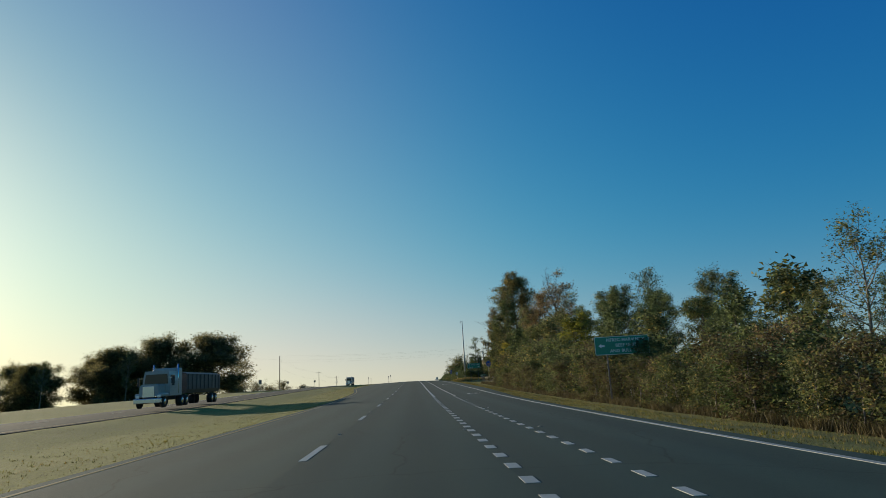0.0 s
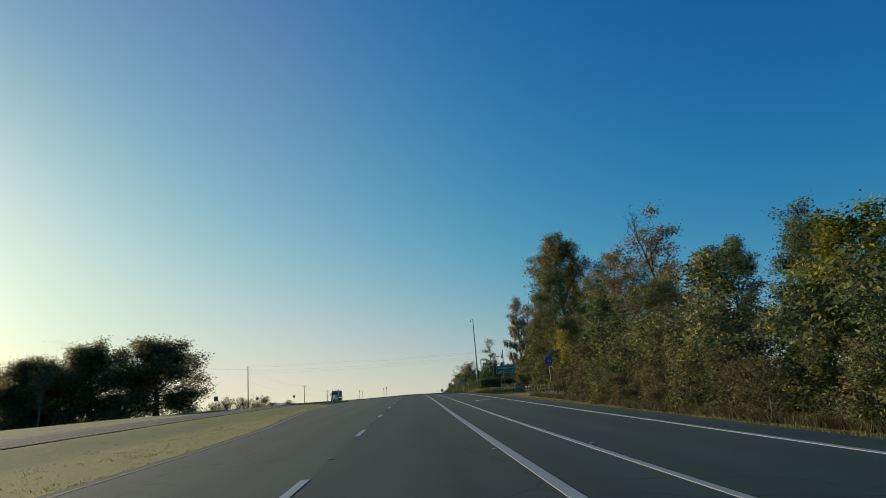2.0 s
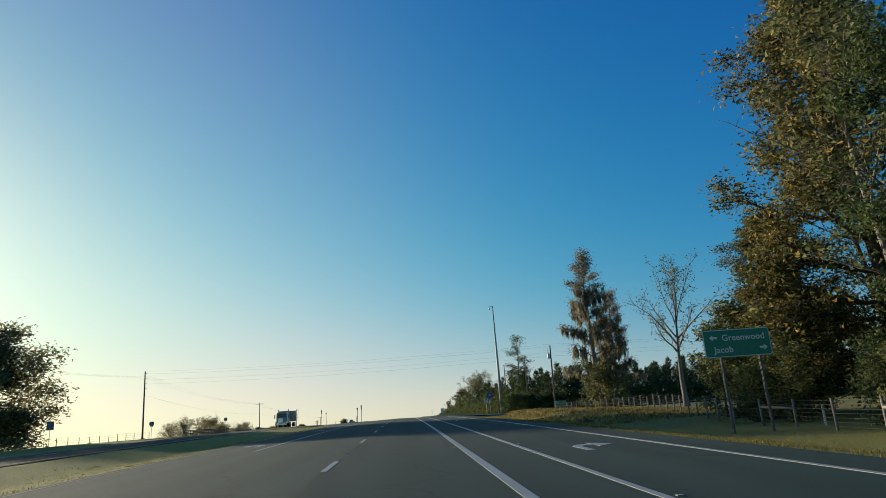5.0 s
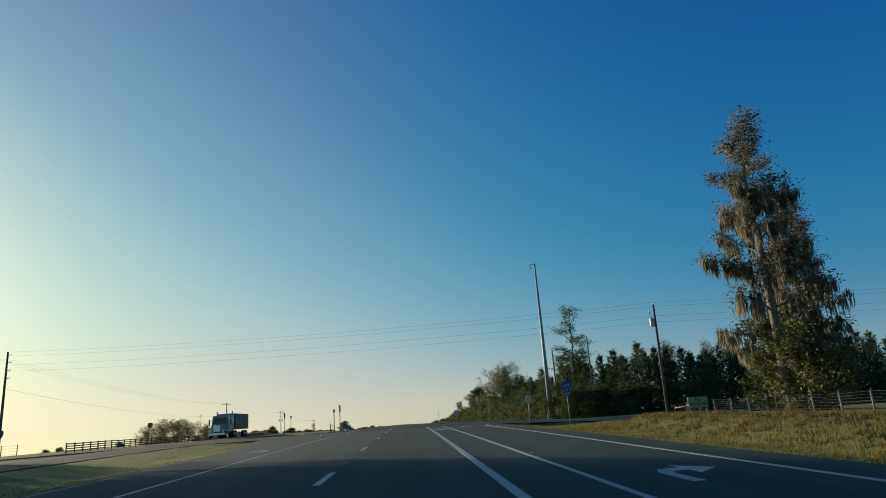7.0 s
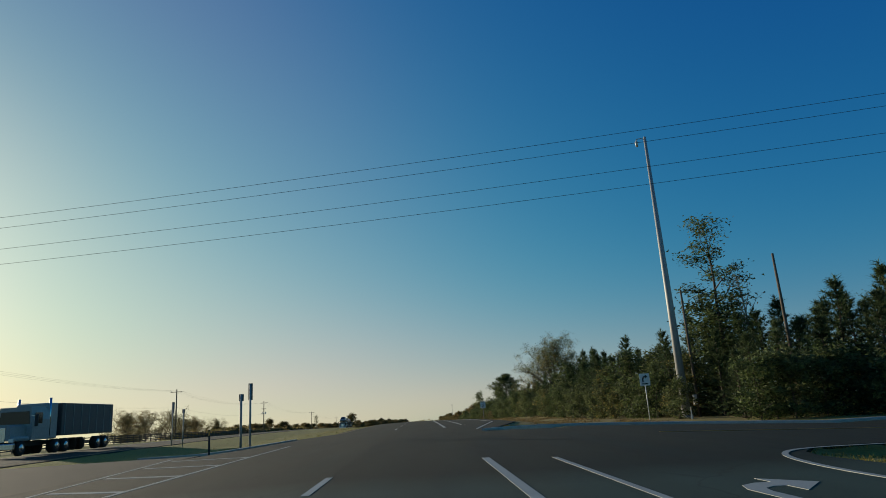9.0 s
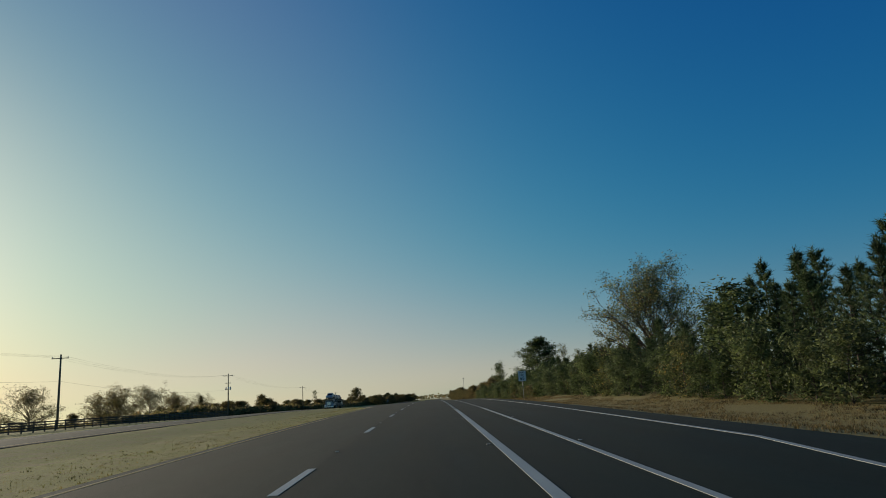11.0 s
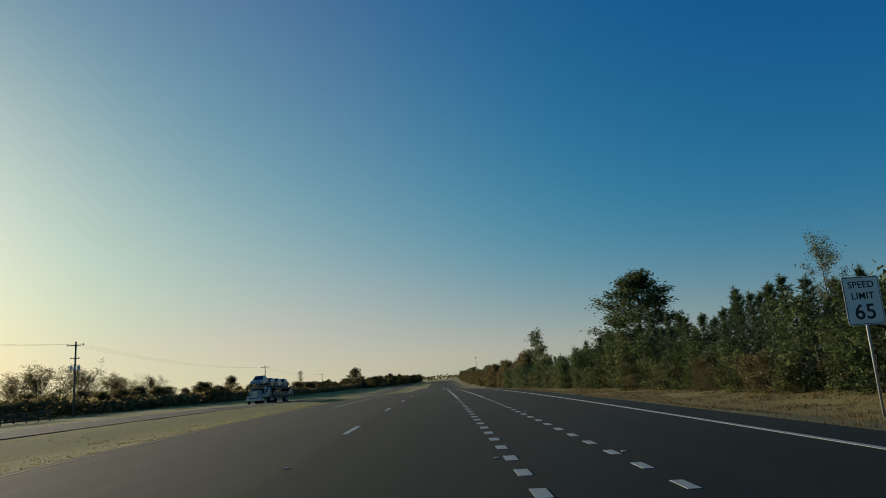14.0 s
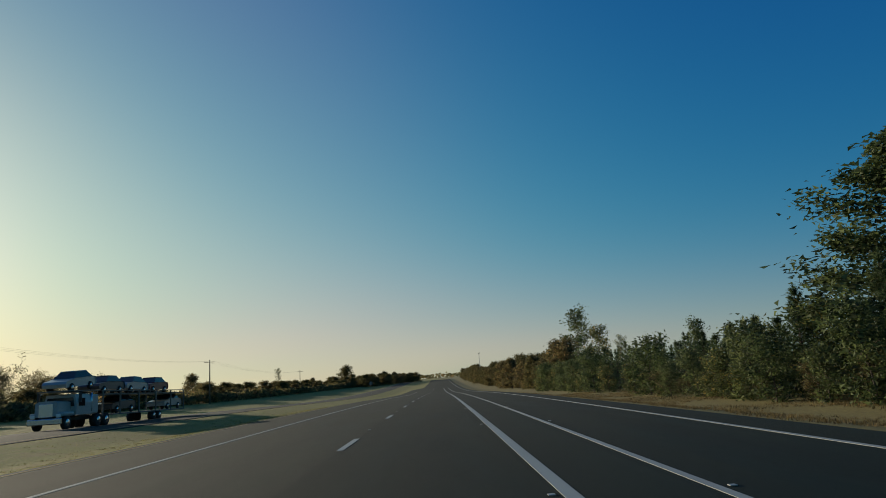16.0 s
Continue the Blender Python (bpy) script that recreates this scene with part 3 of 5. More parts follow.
# raised reflective studs along the lines
stud = boxed(-.045, .045, -.045, .045, -.004, .009, .005)
stud_me = bpy.data.meshes.new("road_stud")
stud.to_mesh(stud_me)
stud.free()
stud_me.materials.append(plain("stud_plastic", (0.30, 0.30, 0.27), 0.4))
for y in np.arange(6.0, 560, 13.05):
    for x in (LANE, LINE_1 - .22, LINE_2 + .2):
        if 262 < y < 300:
            continue
        s = part("road_stud", stud_me, None, road)
        s.location = (x, y, paved_z(x, y) + 0.006)
def kerb_along(line, label, high=0.14):
    """A low concrete kerb with a sloping face along a line."""
    bm = bmesh.new()
    prev = None
    for i, (x, y) in enumerate(line):
        a, b = Vector(line[max(0, i - 1)]), Vector(line[min(len(line) - 1, i + 1)])
        d = (b - a).normalized()
        nx, ny = -d.y, d.x
        z = paved_z(x, y)
        ring = [bm.verts.new((x + nx * o, y + ny * o, z + h)) for o, h in ((-.05, -.1), (-.04, high - .04), (0.0, high), (.22, high), (.24, -.1))]
        if prev:
            for q in range(4):
                bm.faces.new((prev[q], ring[q], ring[q + 1], prev[q + 1]))
        else:
            bm.faces.new(ring)
        prev = ring
    bm.faces.new(prev[::-1])
    tagged(part("kerb", bm, CONCRETE, None), label, "kerb", kind="structure")


kerb_along([(3.5, 288.6), (4.6, 290.0), (7.0, 291.3), (10, 291.6), (15, 290.1), (22, 285.7), (34, 284.4)], "pale concrete kerb round the far corner of the junction")
kerb_along([(-8.6, 294.6), (-9.5, 287.8), (-10.1, 284.2), (-10.9, 282.6), (-12.2, 282.3), (-13.6, 282.5)], "pale concrete kerb round the nose of the grass median", 0.07)


# ---- trees ----
def wander(rng, p, d, length, n, up, wob):
    """A crooked path from p along d, bending up or down."""
    pts = [Vector(p)]
    d = Vector(d).normalized()
    for _ in range(n):
        d = (d + Vector((rng.gauss(0, wob), rng.gauss(0, wob), rng.gauss(0, wob) + up))).normalized()
        pts.append(pts[-1] + d * (length / n))
    return pts


def skeleton_of(seed, height, trunk_r, limbs, first, reach, elev, up=0.05, wob=0.12, sub=6, twigs=3, lean=0.03, leader=1.0):
    """Trunk, limbs, branches and twigs: tubes, and the points that bear leaves."""
    rng = random.Random(seed)
    tubes, tips = [], []
    n = 7
    trunk = wander(rng, (0, 0, -0.3), (rng.gauss(0, lean), rng.gauss(0, lean), 1), height * leader + 0.3, n, 0.05, 0.045)
    rad = [trunk_r * (1.35 if i == 0 else (1 - i / n) ** 0.8 * 0.9 + 0.06) for i in range(n + 1)]
    tubes.append((trunk, rad, 7))
    for k in range(limbs):
        s = first + (1 - first) * ((k + rng.random() * 0.8) / limbs)
        s = min(s, 0.985)
        f = s * n
        i = int(f)
        p = trunk[i].lerp(trunk[i + 1], f - i)
        az = k * 2.4 + rng.uniform(-0.5, 0.5)
        t = (s - first) / (1 - first)
        e = radians(elev[0] + (elev[1] - elev[0]) * t + rng.uniform(-9, 9))
        L = reach(t) * rng.uniform(0.75, 1.15)
        d = Vector((math.cos(az) * math.cos(e), math.sin(az) * math.cos(e), math.sin(e)))
        limb = wander(rng, p, d, L, 5, up, wob)
        r0 = max(0.02, min(rad[i] * 0.6, 0.028 * L))
        tubes.append((limb, [r0 * (1 - q / 5.6) for q in range(6)], 4 if height > 8 else 3))
        for j in range(sub):
            g = 0.22 + 0.78 * (j + rng.random()) / sub
            g = min(g, 0.99) * 5
            q = limb[int(g)].lerp(limb[int(g) + 1], g - int(g))
            dd = (limb[int(g) + 1] - limb[int(g)]).normalized()
            side = Vector((rng.gauss(0, 1), rng.gauss(0, 1), rng.gauss(0.25, 0.8))).normalized()
            d2 = (dd * 0.8 + side * 0.8).normalized()
            l2 = L * rng.uniform(0.22, 0.42) * (1.15 - g / 7)
            br = wander(rng, q, d2, l2, 3, up * 1.2, wob * 1.3)
            tubes.append((br, [r0 * 0.42 * (1 - w / 3.5) + 0.004 for w in range(4)], 3))
            tips += [br[1], br[2], br[3]]
            for _ in range(twigs):
                w = br[rng.choice((1, 2, 3))]
                d3 = ((br[3] - br[1]).normalized() * 0.7 + Vector((rng.gauss(0, 1), rng.gauss(0, 1), rng.gauss(0.2, 0.8))).normalized() * 0.8)
                tw = wander(rng, w, d3, l2 * rng.uniform(0.3, 0.6), 2, up, wob)
                tubes.append(((w, tw[2]), [0.014, 0.005], 3))
                tips += [tw[1], tw[2], tw[2]]
    return tubes, tips


def leaf_cards(name, rng, tips, count, size, spread, material, stretch=1.7, droop=0.0, clump=0.0):
    """A crown of separate small leaves."""
    V, F = [], []
    shift = Vector((rng.uniform(0, 50), rng.uniform(0, 50), 0))
    clumped = [t for t in tips if noise.noise(Vector(t) * clump + shift) > -0.12] if clump else tips
    at = np.array([tuple(t) for t in clumped])
    near = np.array([(((at - q) ** 2).sum(1) < (3.2 * spread) ** 2).sum() for q in at])
    far = np.hypot(at[:, 0], at[:, 1])
    edge = np.percentile(far, 97) * 1.06
    clumped = [t for t, m, q in zip(clumped, near, far) if m > 6 and q < edge] or tips       # no leaf hangs far from the others
    for k in range(count):
        t = rng.choice(clumped)
        c = Vector(t) + Vector((rng.gauss(0, spread), rng.gauss(0, spread), rng.gauss(0, spread * 0.8)))
        s = size * rng.uniform(0.6, 1.35)
        a = Vector((rng.gauss(0, 1), rng.gauss(0, 1), rng.gauss(0, 0.7) - droop)).normalized()
        b = a.orthogonal().normalized()
        b = Matrix.Rotation(rng.uniform(0, 6.28), 3, a) @ b
        k1 = rng.uniform(-0.25, 0.25)
        o = len(V)
        V += [tuple(c - a * s * stretch * 0.5), tuple(c + a * s * stretch * (0.5 + k1) + b * s * 0.5), tuple(c + a * s * stretch * (0.5 - k1) - b * s * 0.5)]
        F.append((o, o + 1, o + 2))
    return mesh_of(name, V, F, material)


class Kind:
    """One grown tree whose meshes are shared by its copies."""

    def __init__(self, name, label, category, trunk_me, crown_me, extra=()):
        self.name, self.label, self.category, self.parts = name, label, category, [("trunk", trunk_me), ("crown", crown_me), *extra]

    def plant(self, x, y, scale=1.0, turn=0.0, squash=1.0, group="", label="", sink=0.12, lean=0.0):
        ob = new(self.name)
        ob.empty_display_size = 0.5
        ob.matrix_basis = Matrix.LocRotScale((x, y, ground_z(x, y) - sink), Euler((radians(lean), 0, turn)), (scale * squash, scale * squash, scale))
        tagged(ob, label or self.label, self.category, group)
        for nm, me in self.parts:
            c = new(nm, me)
            c.parent = ob
        return ob


def broadleaf(name, label, seed, H, r, limbs, first, width, elev, count, size, spread, leaf, bark=BARK, sub=6, twigs=3, up=0.05, peak=0.45, leader=0.92, category="tree", droop=0.0, wob=0.12, clump=0.0, taper=0.0):
    reach = lambda t: (1 - taper * t ** 1.3) * width * (0.35 + 0.65 * math.sin(math.pi * min(1, max(0, (t + 0.12) / (1.12 + peak * 0.2)))) ** 0.7)
    tubes, tips = skeleton_of(seed, H, r, limbs, first, reach, elev, up, wob, sub, twigs, leader=leader)
    rng = random.Random(seed + 99)
    return Kind(name, label, category, tubes_mesh("trunk", tubes, bark), leaf_cards("crown", rng, tips, count, size, spread, leaf, droop=droop, clump=clump))


def pine_kind(name, label, seed, H, r, width, whorls, count, material=NEEDLES, first=0.06):
    """A young pine: whorls of rising limbs with needle tufts and upright candles."""
    rng = random.Random(seed)
    trunk = wander(rng, (0, 0, -0.3), (0, 0, 1), H + 0.3, 6, 0.05, 0.02)
    tubes = [(trunk, [r * (1 - i / 6.6) for i in range(7)], 6)]
    V, F = [], []

    def tuft(p, d, n, ln):
        for _ in range(n):
            a = (d * rng.uniform(0.5, 1.3) + Vector((rng.gauss(0, 0.55), rng.gauss(0, 0.55), rng.gauss(0.1, 0.5)))).normalized()
            b = a.orthogonal().normalized()
            b = Matrix.Rotation(rng.uniform(0, 6.28), 3, a) @ b
            w = rng.uniform(0.03, 0.05) * ln * (2.1 if count > 1000 else 5.0)
            o = len(V)
            L = ln * rng.uniform(0.7, 1.3)
            V.extend([tuple(p - b * w * 0.7), tuple(p + a * L), tuple(p + b * w * 0.7)])
            F.append((o, o + 1, o + 2))

    per = max(3, count // (whorls * 5 * 4))
    for k in range(whorls):
        s = first + (0.97 - first) * k / whorls
        f = s * 6
        p = trunk[int(f)].lerp(trunk[int(f) + 1], f - int(f))
        m = 5
        for j in range(m):
            az = j * 6.283 / m + k * 0.7 + rng.uniform(-0.3, 0.3)
            e = radians(14 + 60 * s + rng.uniform(-8, 8))
            L = (width * (1 - s) ** 0.75 + 0.25) * rng.uniform(0.7, 1.15)
            d = Vector((math.cos(az) * math.cos(e), math.sin(az) * math.cos(e), math.sin(e)))
            limb = wander(rng, p, d, L, 3, 0.10, 0.06)
            tubes.append((limb, [0.03 * (1 - s) + 0.008, 0.02 * (1 - s) + 0.006, 0.008, 0.004], 3))
            for q in range(4):
                g = 0.25 + 0.75 * q / 3 * 0.99
                gg = g * 3
                gi = min(2, int(gg))
                c = limb[gi].lerp(limb[gi + 1], gg - gi)
                tuft(c, ((limb[gi + 1] - limb[gi]).normalized() + Vector((0, 0, 0.9))).normalized(), per, 0.36)
    for q in range(8):
        tuft(trunk[-1] - Vector((0, 0, 0.14 * q)), Vector((0, 0, 1)), 8, 0.40)
    return Kind(name, label, "tree", tubes_mesh("trunk", tubes, BARK), mesh_of("crown", V, F, material))


hard = [broadleaf("hardwood_tree", "tall hardwood tree with dull olive autumn leaves", 11 + k, 17 + 1.5 * k, 0.24, 24, 0.14, 5.2, (2, 70), 14000, 0.13, 0.38, (LEAF_OLIVE, LEAF_GREEN, LEAF_OLIVE)[k], BARK, 6, 2, clump=0.42) for k in range(3)]
autumn = [broadleaf("autumn_tree", "tall tree with thin orange-brown autumn leaves", 31 + k, 20, 0.25, 22, 0.26, 4.8, (25, 72), 5600, 0.14, 0.36, LEAF_ORANGE, BARK, 6, 4, clump=0.4) for k in range(2)]
sparse = [broadleaf("sparse_tree", "slender tree with few leaves and bare twigs", 41 + k, 19, 0.20, 20, 0.30, 4.6, (30, 74), 3800, 0.14, 0.4, LEAF_OLIVE, BARK_PALE, 6, 4) for k in range(2)]
yellow = broadleaf("yellow_tree", "small tree with yellow-green autumn leaves", 51, 9, 0.12, 16, 0.15, 2.9, (15, 70), 7000, 0.12, 0.32, LEAF_YELLOW, BARK, 5, 2)
great = broadleaf("great_tree", "very large leafy tree with olive and sunlit-gold leaves", 55, 27, 0.55, 38, 0.10, 7.6, (-14, 68), 60000, 0.16, 0.50, LEAF_GOLD, BARK, 8, 2, 0.04)
bushes = [broadleaf("brush", "tangled roadside brush with dry brown leaves", 61 + k, 4.6, 0.06, 13, 0.03, 2.3, (25, 72), (3000, 3400, 2200)[k], 0.105, 0.32, (LEAF_BROWN, LEAF_OLIVE, LEAF_BROWN)[k], BARK_PALE, 3, 2, 0.02, 0.3, 0.8, "shrub") for k in range(3)]
green_bush = [broadleaf("green_shrub", "dense green roadside shrub", 71 + k, 4.8, 0.07, 11, 0.03, 2.1, (15, 70), 2500, 0.14, 0.36, LEAF_GREEN if k else LEAF_OLIVE, BARK, 3, 0, 0.03, 0.3, 0.9, "shrub") for k in range(2)]
pines = [pine_kind("young_pine", "young green pine with upright needle tips", 81 + k, 9 + k * 0.8, 0.11, 2.3, 13, 5200) for k in range(3)]
pines_far = [pine_kind("young_pine", "young green pine with upright needle tips", 181 + k, 9 + k * 0.8, 0.11, 2.3, 9, 720) for k in range(2)]
tall_pine = broadleaf("tall_pine", "tall broad tree with layered dark green boughs", 91, 15.5, 0.30, 30, 0.08, 6.4, (-5, 62), 19000, 0.19, 0.45, LEAF_GREEN, BARK, 8, 3, 0.04, taper=0.52, leader=1.0)
oaks = [broadleaf("oak_tree", "broad spreading oak with a dense dark crown", 103 + k, 20, 0.75, 46, 0.19, 12.0, (-10, 80), 52000, 0.31, 1.0, LEAF_OAK, BARK, 8, 3, 0.0, 0.5, 0.76) for k in range(2)]
vase = broadleaf("vase_tree", "wide rounded tree with thin sparse leaves", 113, 15.5, 0.30, 46, 0.22, 8.6, (8, 88), 30000, 0.105, 0.32, LEAF_OLIVE, BARK, 9, 5, 0.03, 0.9, 0.46, "tree", 0.0, 0.08)
bare_far = [broadleaf("bare_tree", "low wide tree with bare branching twigs", 121 + k, 17, 0.4, 30, 0.08, 11, (8, 80), 9000, 0.22, 0.6, LEAF_FAR, BARK, 8, 4, 0.02, 0.5, 0.5) for k in range(2)]
far_round = [broadleaf("field_tree", "round leafy tree at the field edge", 131 + k, 13, 0.3, 22, 0.07, 5.4, (-5, 75), 6500, 0.30, 0.62, LEAF_FAR, BARK, 5, 2, leader=0.72) for k in range(2)]
small_tree = [broadleaf("roadside_tree", "small green roadside tree", 141 + k, 8.5, 0.12, 13, 0.08, 2.6, (5, 70), 3300, 0.16, 0.40, (LEAF_GREEN, LEAF_OLIVE)[k], BARK, 4, 0) for k in range(2)]
snag = broadleaf("bare_snag", "tall bare tree with upright naked branches", 151, 20, 0.24, 16, 0.35, 3.6, (55, 82), 260, 0.18, 0.3, LEAF_BROWN, BARK_PALE, 6, 4)
forked = broadleaf("forked_tree", "tall forked tree with upright shoots and few leaves", 153, 18, 0.34, 16, 0.52, 8.0, (42, 84), 1500, 0.13, 0.35, LEAF_OLIVE, BARK_PALE, 7, 4, 0.06, 0.7, 0.62)


def mossy_kind():
    tubes, tips = skeleton_of(161, 24, 0.42, 28, 0.16, lambda t: 4.6 * (1 - 0.45 * t), (20, 68), 0.03, 0.13, 6, 3)
    rng = random.Random(7)
    crown = leaf_cards("crown", rng, [t for t in tips if t.z > 8], 13000, 0.13, 0.40, LEAF_RUST)
    V, F = [], []
    low = [t for t in tips if 3 < t.z < 20]
    for _ in range(1900):                       # hanging strands
        p = rng.choice(low)
        L = rng.uniform(0.5, 1.9)
        for s in range(3):
            a = rng.uniform(0, 3.14)
            w = rng.uniform(0.025, 0.07)
            ox, oy = rng.gauss(0, .1), rng.gauss(0, .1)
            dx, dy = math.cos(a) * w, math.sin(a) * w
            o = len(V)
            z = p.z - 0.1 * s
            V += [(p.x + ox, p.y + oy, z), (p.x + ox + dx, p.y + oy + dy, z - L * .45), (p.x + ox + rng.gauss(0, .07), p.y + oy, z - L * rng.uniform(.8, 1.1)), (p.x + ox - dx, p.y + oy - dy, z - L * .4)]
            F += [(o, o + 1, o + 2), (o, o + 2, o + 3)]
    return Kind("mossy_tree", "tall thin tree hung with grey moss over rusty leaves", "tree", tubes_mesh("trunk", tubes, BARK_PALE), crown, [("hanging_moss", mesh_of("hanging_moss", V, F, MOSS))])


mossy = mossy_kind()


def vined_kind():
    tubes, tips = skeleton_of(171, 18, 0.2, 15, 0.35, lambda t: 3.0, (35, 75), 0.0, 0.2, 5, 3)
    rng = random.Random(8)
    crown = leaf_cards("crown", rng, [t for t in tips if t.z > 7], 3200, 0.13, 0.3, LEAF_GREEN)
    col = [Vector((rng.gauss(0, 1.0), rng.gauss(0, 1.0), rng.uniform(0.5, 11.5))) for _ in range(600)]
    vine = leaf_cards("vine", rng, col, 6000, 0.17, 0.35, LEAF_GREEN)
    return Kind("vine_clad_tree", "crooked thin tree wrapped in green climbing vine", "tree", tubes_mesh("trunk", tubes, BARK), crown, [("vine", vine)])


vined = vined_kind()

rw = random.Random(5)
T = lambda: rw.uniform(0, 6.28)
WOOD = "trees of the roadside wood"
# the wood beside the first stretch
y = -14.0
while y < 126:                                   # brush along its edge
    rw.choice(bushes if rw.random() < 0.8 else green_bush).plant(rw.uniform(14.6, 16.2), y, rw.uniform(0.42, 0.78), T(), 1.25, "brush along the wood")
    y += rw.uniform(1.5, 2.3)
y = -12.0
while y < 130:
    rw.choice(bushes + green_bush).plant(rw.uniform(17.3, 19.3), y, rw.uniform(0.62, 0.95) + max(0, min(.35, (y - 40) / 160)), T(), 1.15, "brush along the wood")
    y += rw.uniform(2.2, 3.2)
for x, y, k, s in ((19.8, 28.5, sparse[1], 0.44), (21, 36, small_tree[1], 0.85), (21.5, 42, small_tree[0], 0.78), (22.5, 47, hard[1], 0.33), (24, 54, hard[0], 0.46), (22, 60, small_tree[1], 0.80), (24, 67, hard[1], 0.45),
                   (22, 75, small_tree[0], 1.0), (25, 82, hard[2], 0.52), (22, 89, yellow, 1.0), (25, 96, hard[1], 0.56), (21.5, 103, small_tree[1], 1.15), (24, 109, sparse[0], 0.58), (22, 115, hard[0], 0.58),
                   (26, 121, sparse[1], 0.58), (21, 126, small_tree[0], 1.1), (23, 131, sparse[0], 0.55), (26.5, 137, autumn[0], 0.80), (25.5, 142, hard[2], 0.60), (20.1, 148.2, yellow, 0.86), (25, 147, sparse[1], 0.78), (23, 154, hard[0], 0.62), (21, 160, hard[2], 0.66)):
    k.plant(x, y, s, T(), rw.uniform(1.1, 1.4), WOOD)
for x, y, k, s in ((31, 34, hard[0], 0.40), (33, 44, hard[1], 0.42), (35, 54, hard[2], 0.46), (33, 65, hard[1], 0.46), (36, 77, hard[1], 0.45), (34, 89, hard[1], 0.60), (37, 100, hard[1], 0.70), (34, 111, hard[1], 0.68),
                   (49, 135.5, sparse[0], 1.12), (31.3, 136, autumn[0], 1.10), (29, 129, sparse[1], 0.70), (36, 141.5, hard[0], 0.66), (29.5, 161, hard[1], 0.68), (27, 150, hard[2], 0.74), (44.5, 147, hard[1], 0.98), (30.5, 150, autumn[1], 0.98), (54, 161, sparse[0], 1.12), (36, 160, hard[2], 0.76), (46, 121, hard[1], 0.78),
                   (45, 100, hard[0], 0.70), (50, 80, hard[2], 0.60), (46, 56, hard[1], 0.52), (47, 153, hard[0], 1.1), (64, 133, hard[0], 1.15), (58, 127, sparse[1], 1.0), (69, 120, hard[1], 0.88), (42, 172, sparse[1], 1.1), (48, 184, hard[1], 0.95), (40, 188, hard[0], 0.8),
                   (60, 104, hard[2], 0.68), (26, 172.5, sparse[1], 1.18)):
    k.plant(x, y, s, T(), rw.uniform(1.1, 1.4), WOOD)
# the great tree behind the town sign and its neighbours
great.plant(28.4, 178.2, 0.99, 4.1, 1.06, WOOD)
for x, y, k, v in ((18.6, 145.6, 1, 0.30), (21.5, 156.5, 2, 0.52), (20.2, 163, 0, 0.44), (25.5, 166, 1, 0.6)):
    hard[k].plant(x, y, v, T(), 1.35, WOOD)
small_tree[1].plant(22.4, 184.5, 0.85, 2.3, 1.3, WOOD)
small_tree[1].plant(23.8, 180.5, 1.05, 1.3, 1.35, WOOD)
small_tree[0].plant(25.6, 187.5, 0.8, 3.3, 1.3, WOOD)
great.plant(24.6, 181.8, 0.46, 4.0, 1.25, WOOD, "low leafy tree with olive and sunlit-gold leaves beside the fence")
sparse[0].plant(35.5, 173, 1.12, 1.0, 1.2, WOOD)
hard[0].plant(25.8, 183.5, 0.60, 2.0, 1.0, WOOD)
hard[2].plant(33, 184, 0.95, 4.0, 1.25, WOOD)
hard[1].plant(24.5, 167, 1.0, 4.6, 1.1, WOOD)
small_tree[1].plant(20.6, 183.5, 0.7, 0.3, 1.1, WOOD)
green_bush[1].plant(19.2, 177.5, 0.6, 0.3, 1.1, "brush along the wood")
for x, y, s in ((19.5, 158, 0.9), (19.4, 165, 0.7), (20.5, 168.5, 0.75), (24.0, 186, 0.8)):
    rw.choice(green_bush).plant(x, y, s, T(), 1.0, "brush along the wood")
for k in range(26):                              # undergrowth that closes the wood below the crowns
    (green_bush + bushes)[k % 5].plant(23.5 + (k % 3) * 4.2 + 0.5 * math.sin(k * 2.3), 122 + k * 1.75, 0.72 + 0.2 * math.sin(k * 1.7), k * 1.3, 1.5, "brush along the wood")
for x, y, k, v in ((21.4, 178.4, 1, 0.52), (20.4, 174.6, 1, 0.46), (22.6, 181.2, 1, 0.6)):
    small_tree[k].plant(x, y, v, x, 1.5, WOOD)
# the open ground behind the wire fence
forked.plant(31.2, 215.0, 1.0, 0.6, 1.0)
mossy.plant(31.6, 249.5, 0.99, 2.1, 1.30)
mossy.plant(34.3, 251.0, 0.76, 4.4, 1.35)
green_bush[0].plant(31.4, 247.2, 1.35, 1.0, 1.1)
small_tree[1].plant(31.0, 250.8, 0.9, 1.0, 1.35)
small_tree[1].plant(33.6, 246.5, 0.78, 2.2, 1.6)
PINE_GROUP = "pines of the plantation"
for k in range(30):
    x = 62 + (k % 2) * 4 + rw.uniform(-1.5, 1.5)
    y = 196 + (k // 2) * 4.4 + rw.uniform(-1.5, 1.5)
    rw.choice(pines_far).plant(x, y, rw.uniform(0.85, 1.05), T(), 2.1, PINE_GROUP)
for k in range(16):
    rw.choice(green_bush + small_tree).plant(57.5 + rw.uniform(-1, 1), 198 + k * 4, rw.uniform(0.8, 1.0), T(), 1.4, PINE_GROUP, "dense green growth before the plantation")
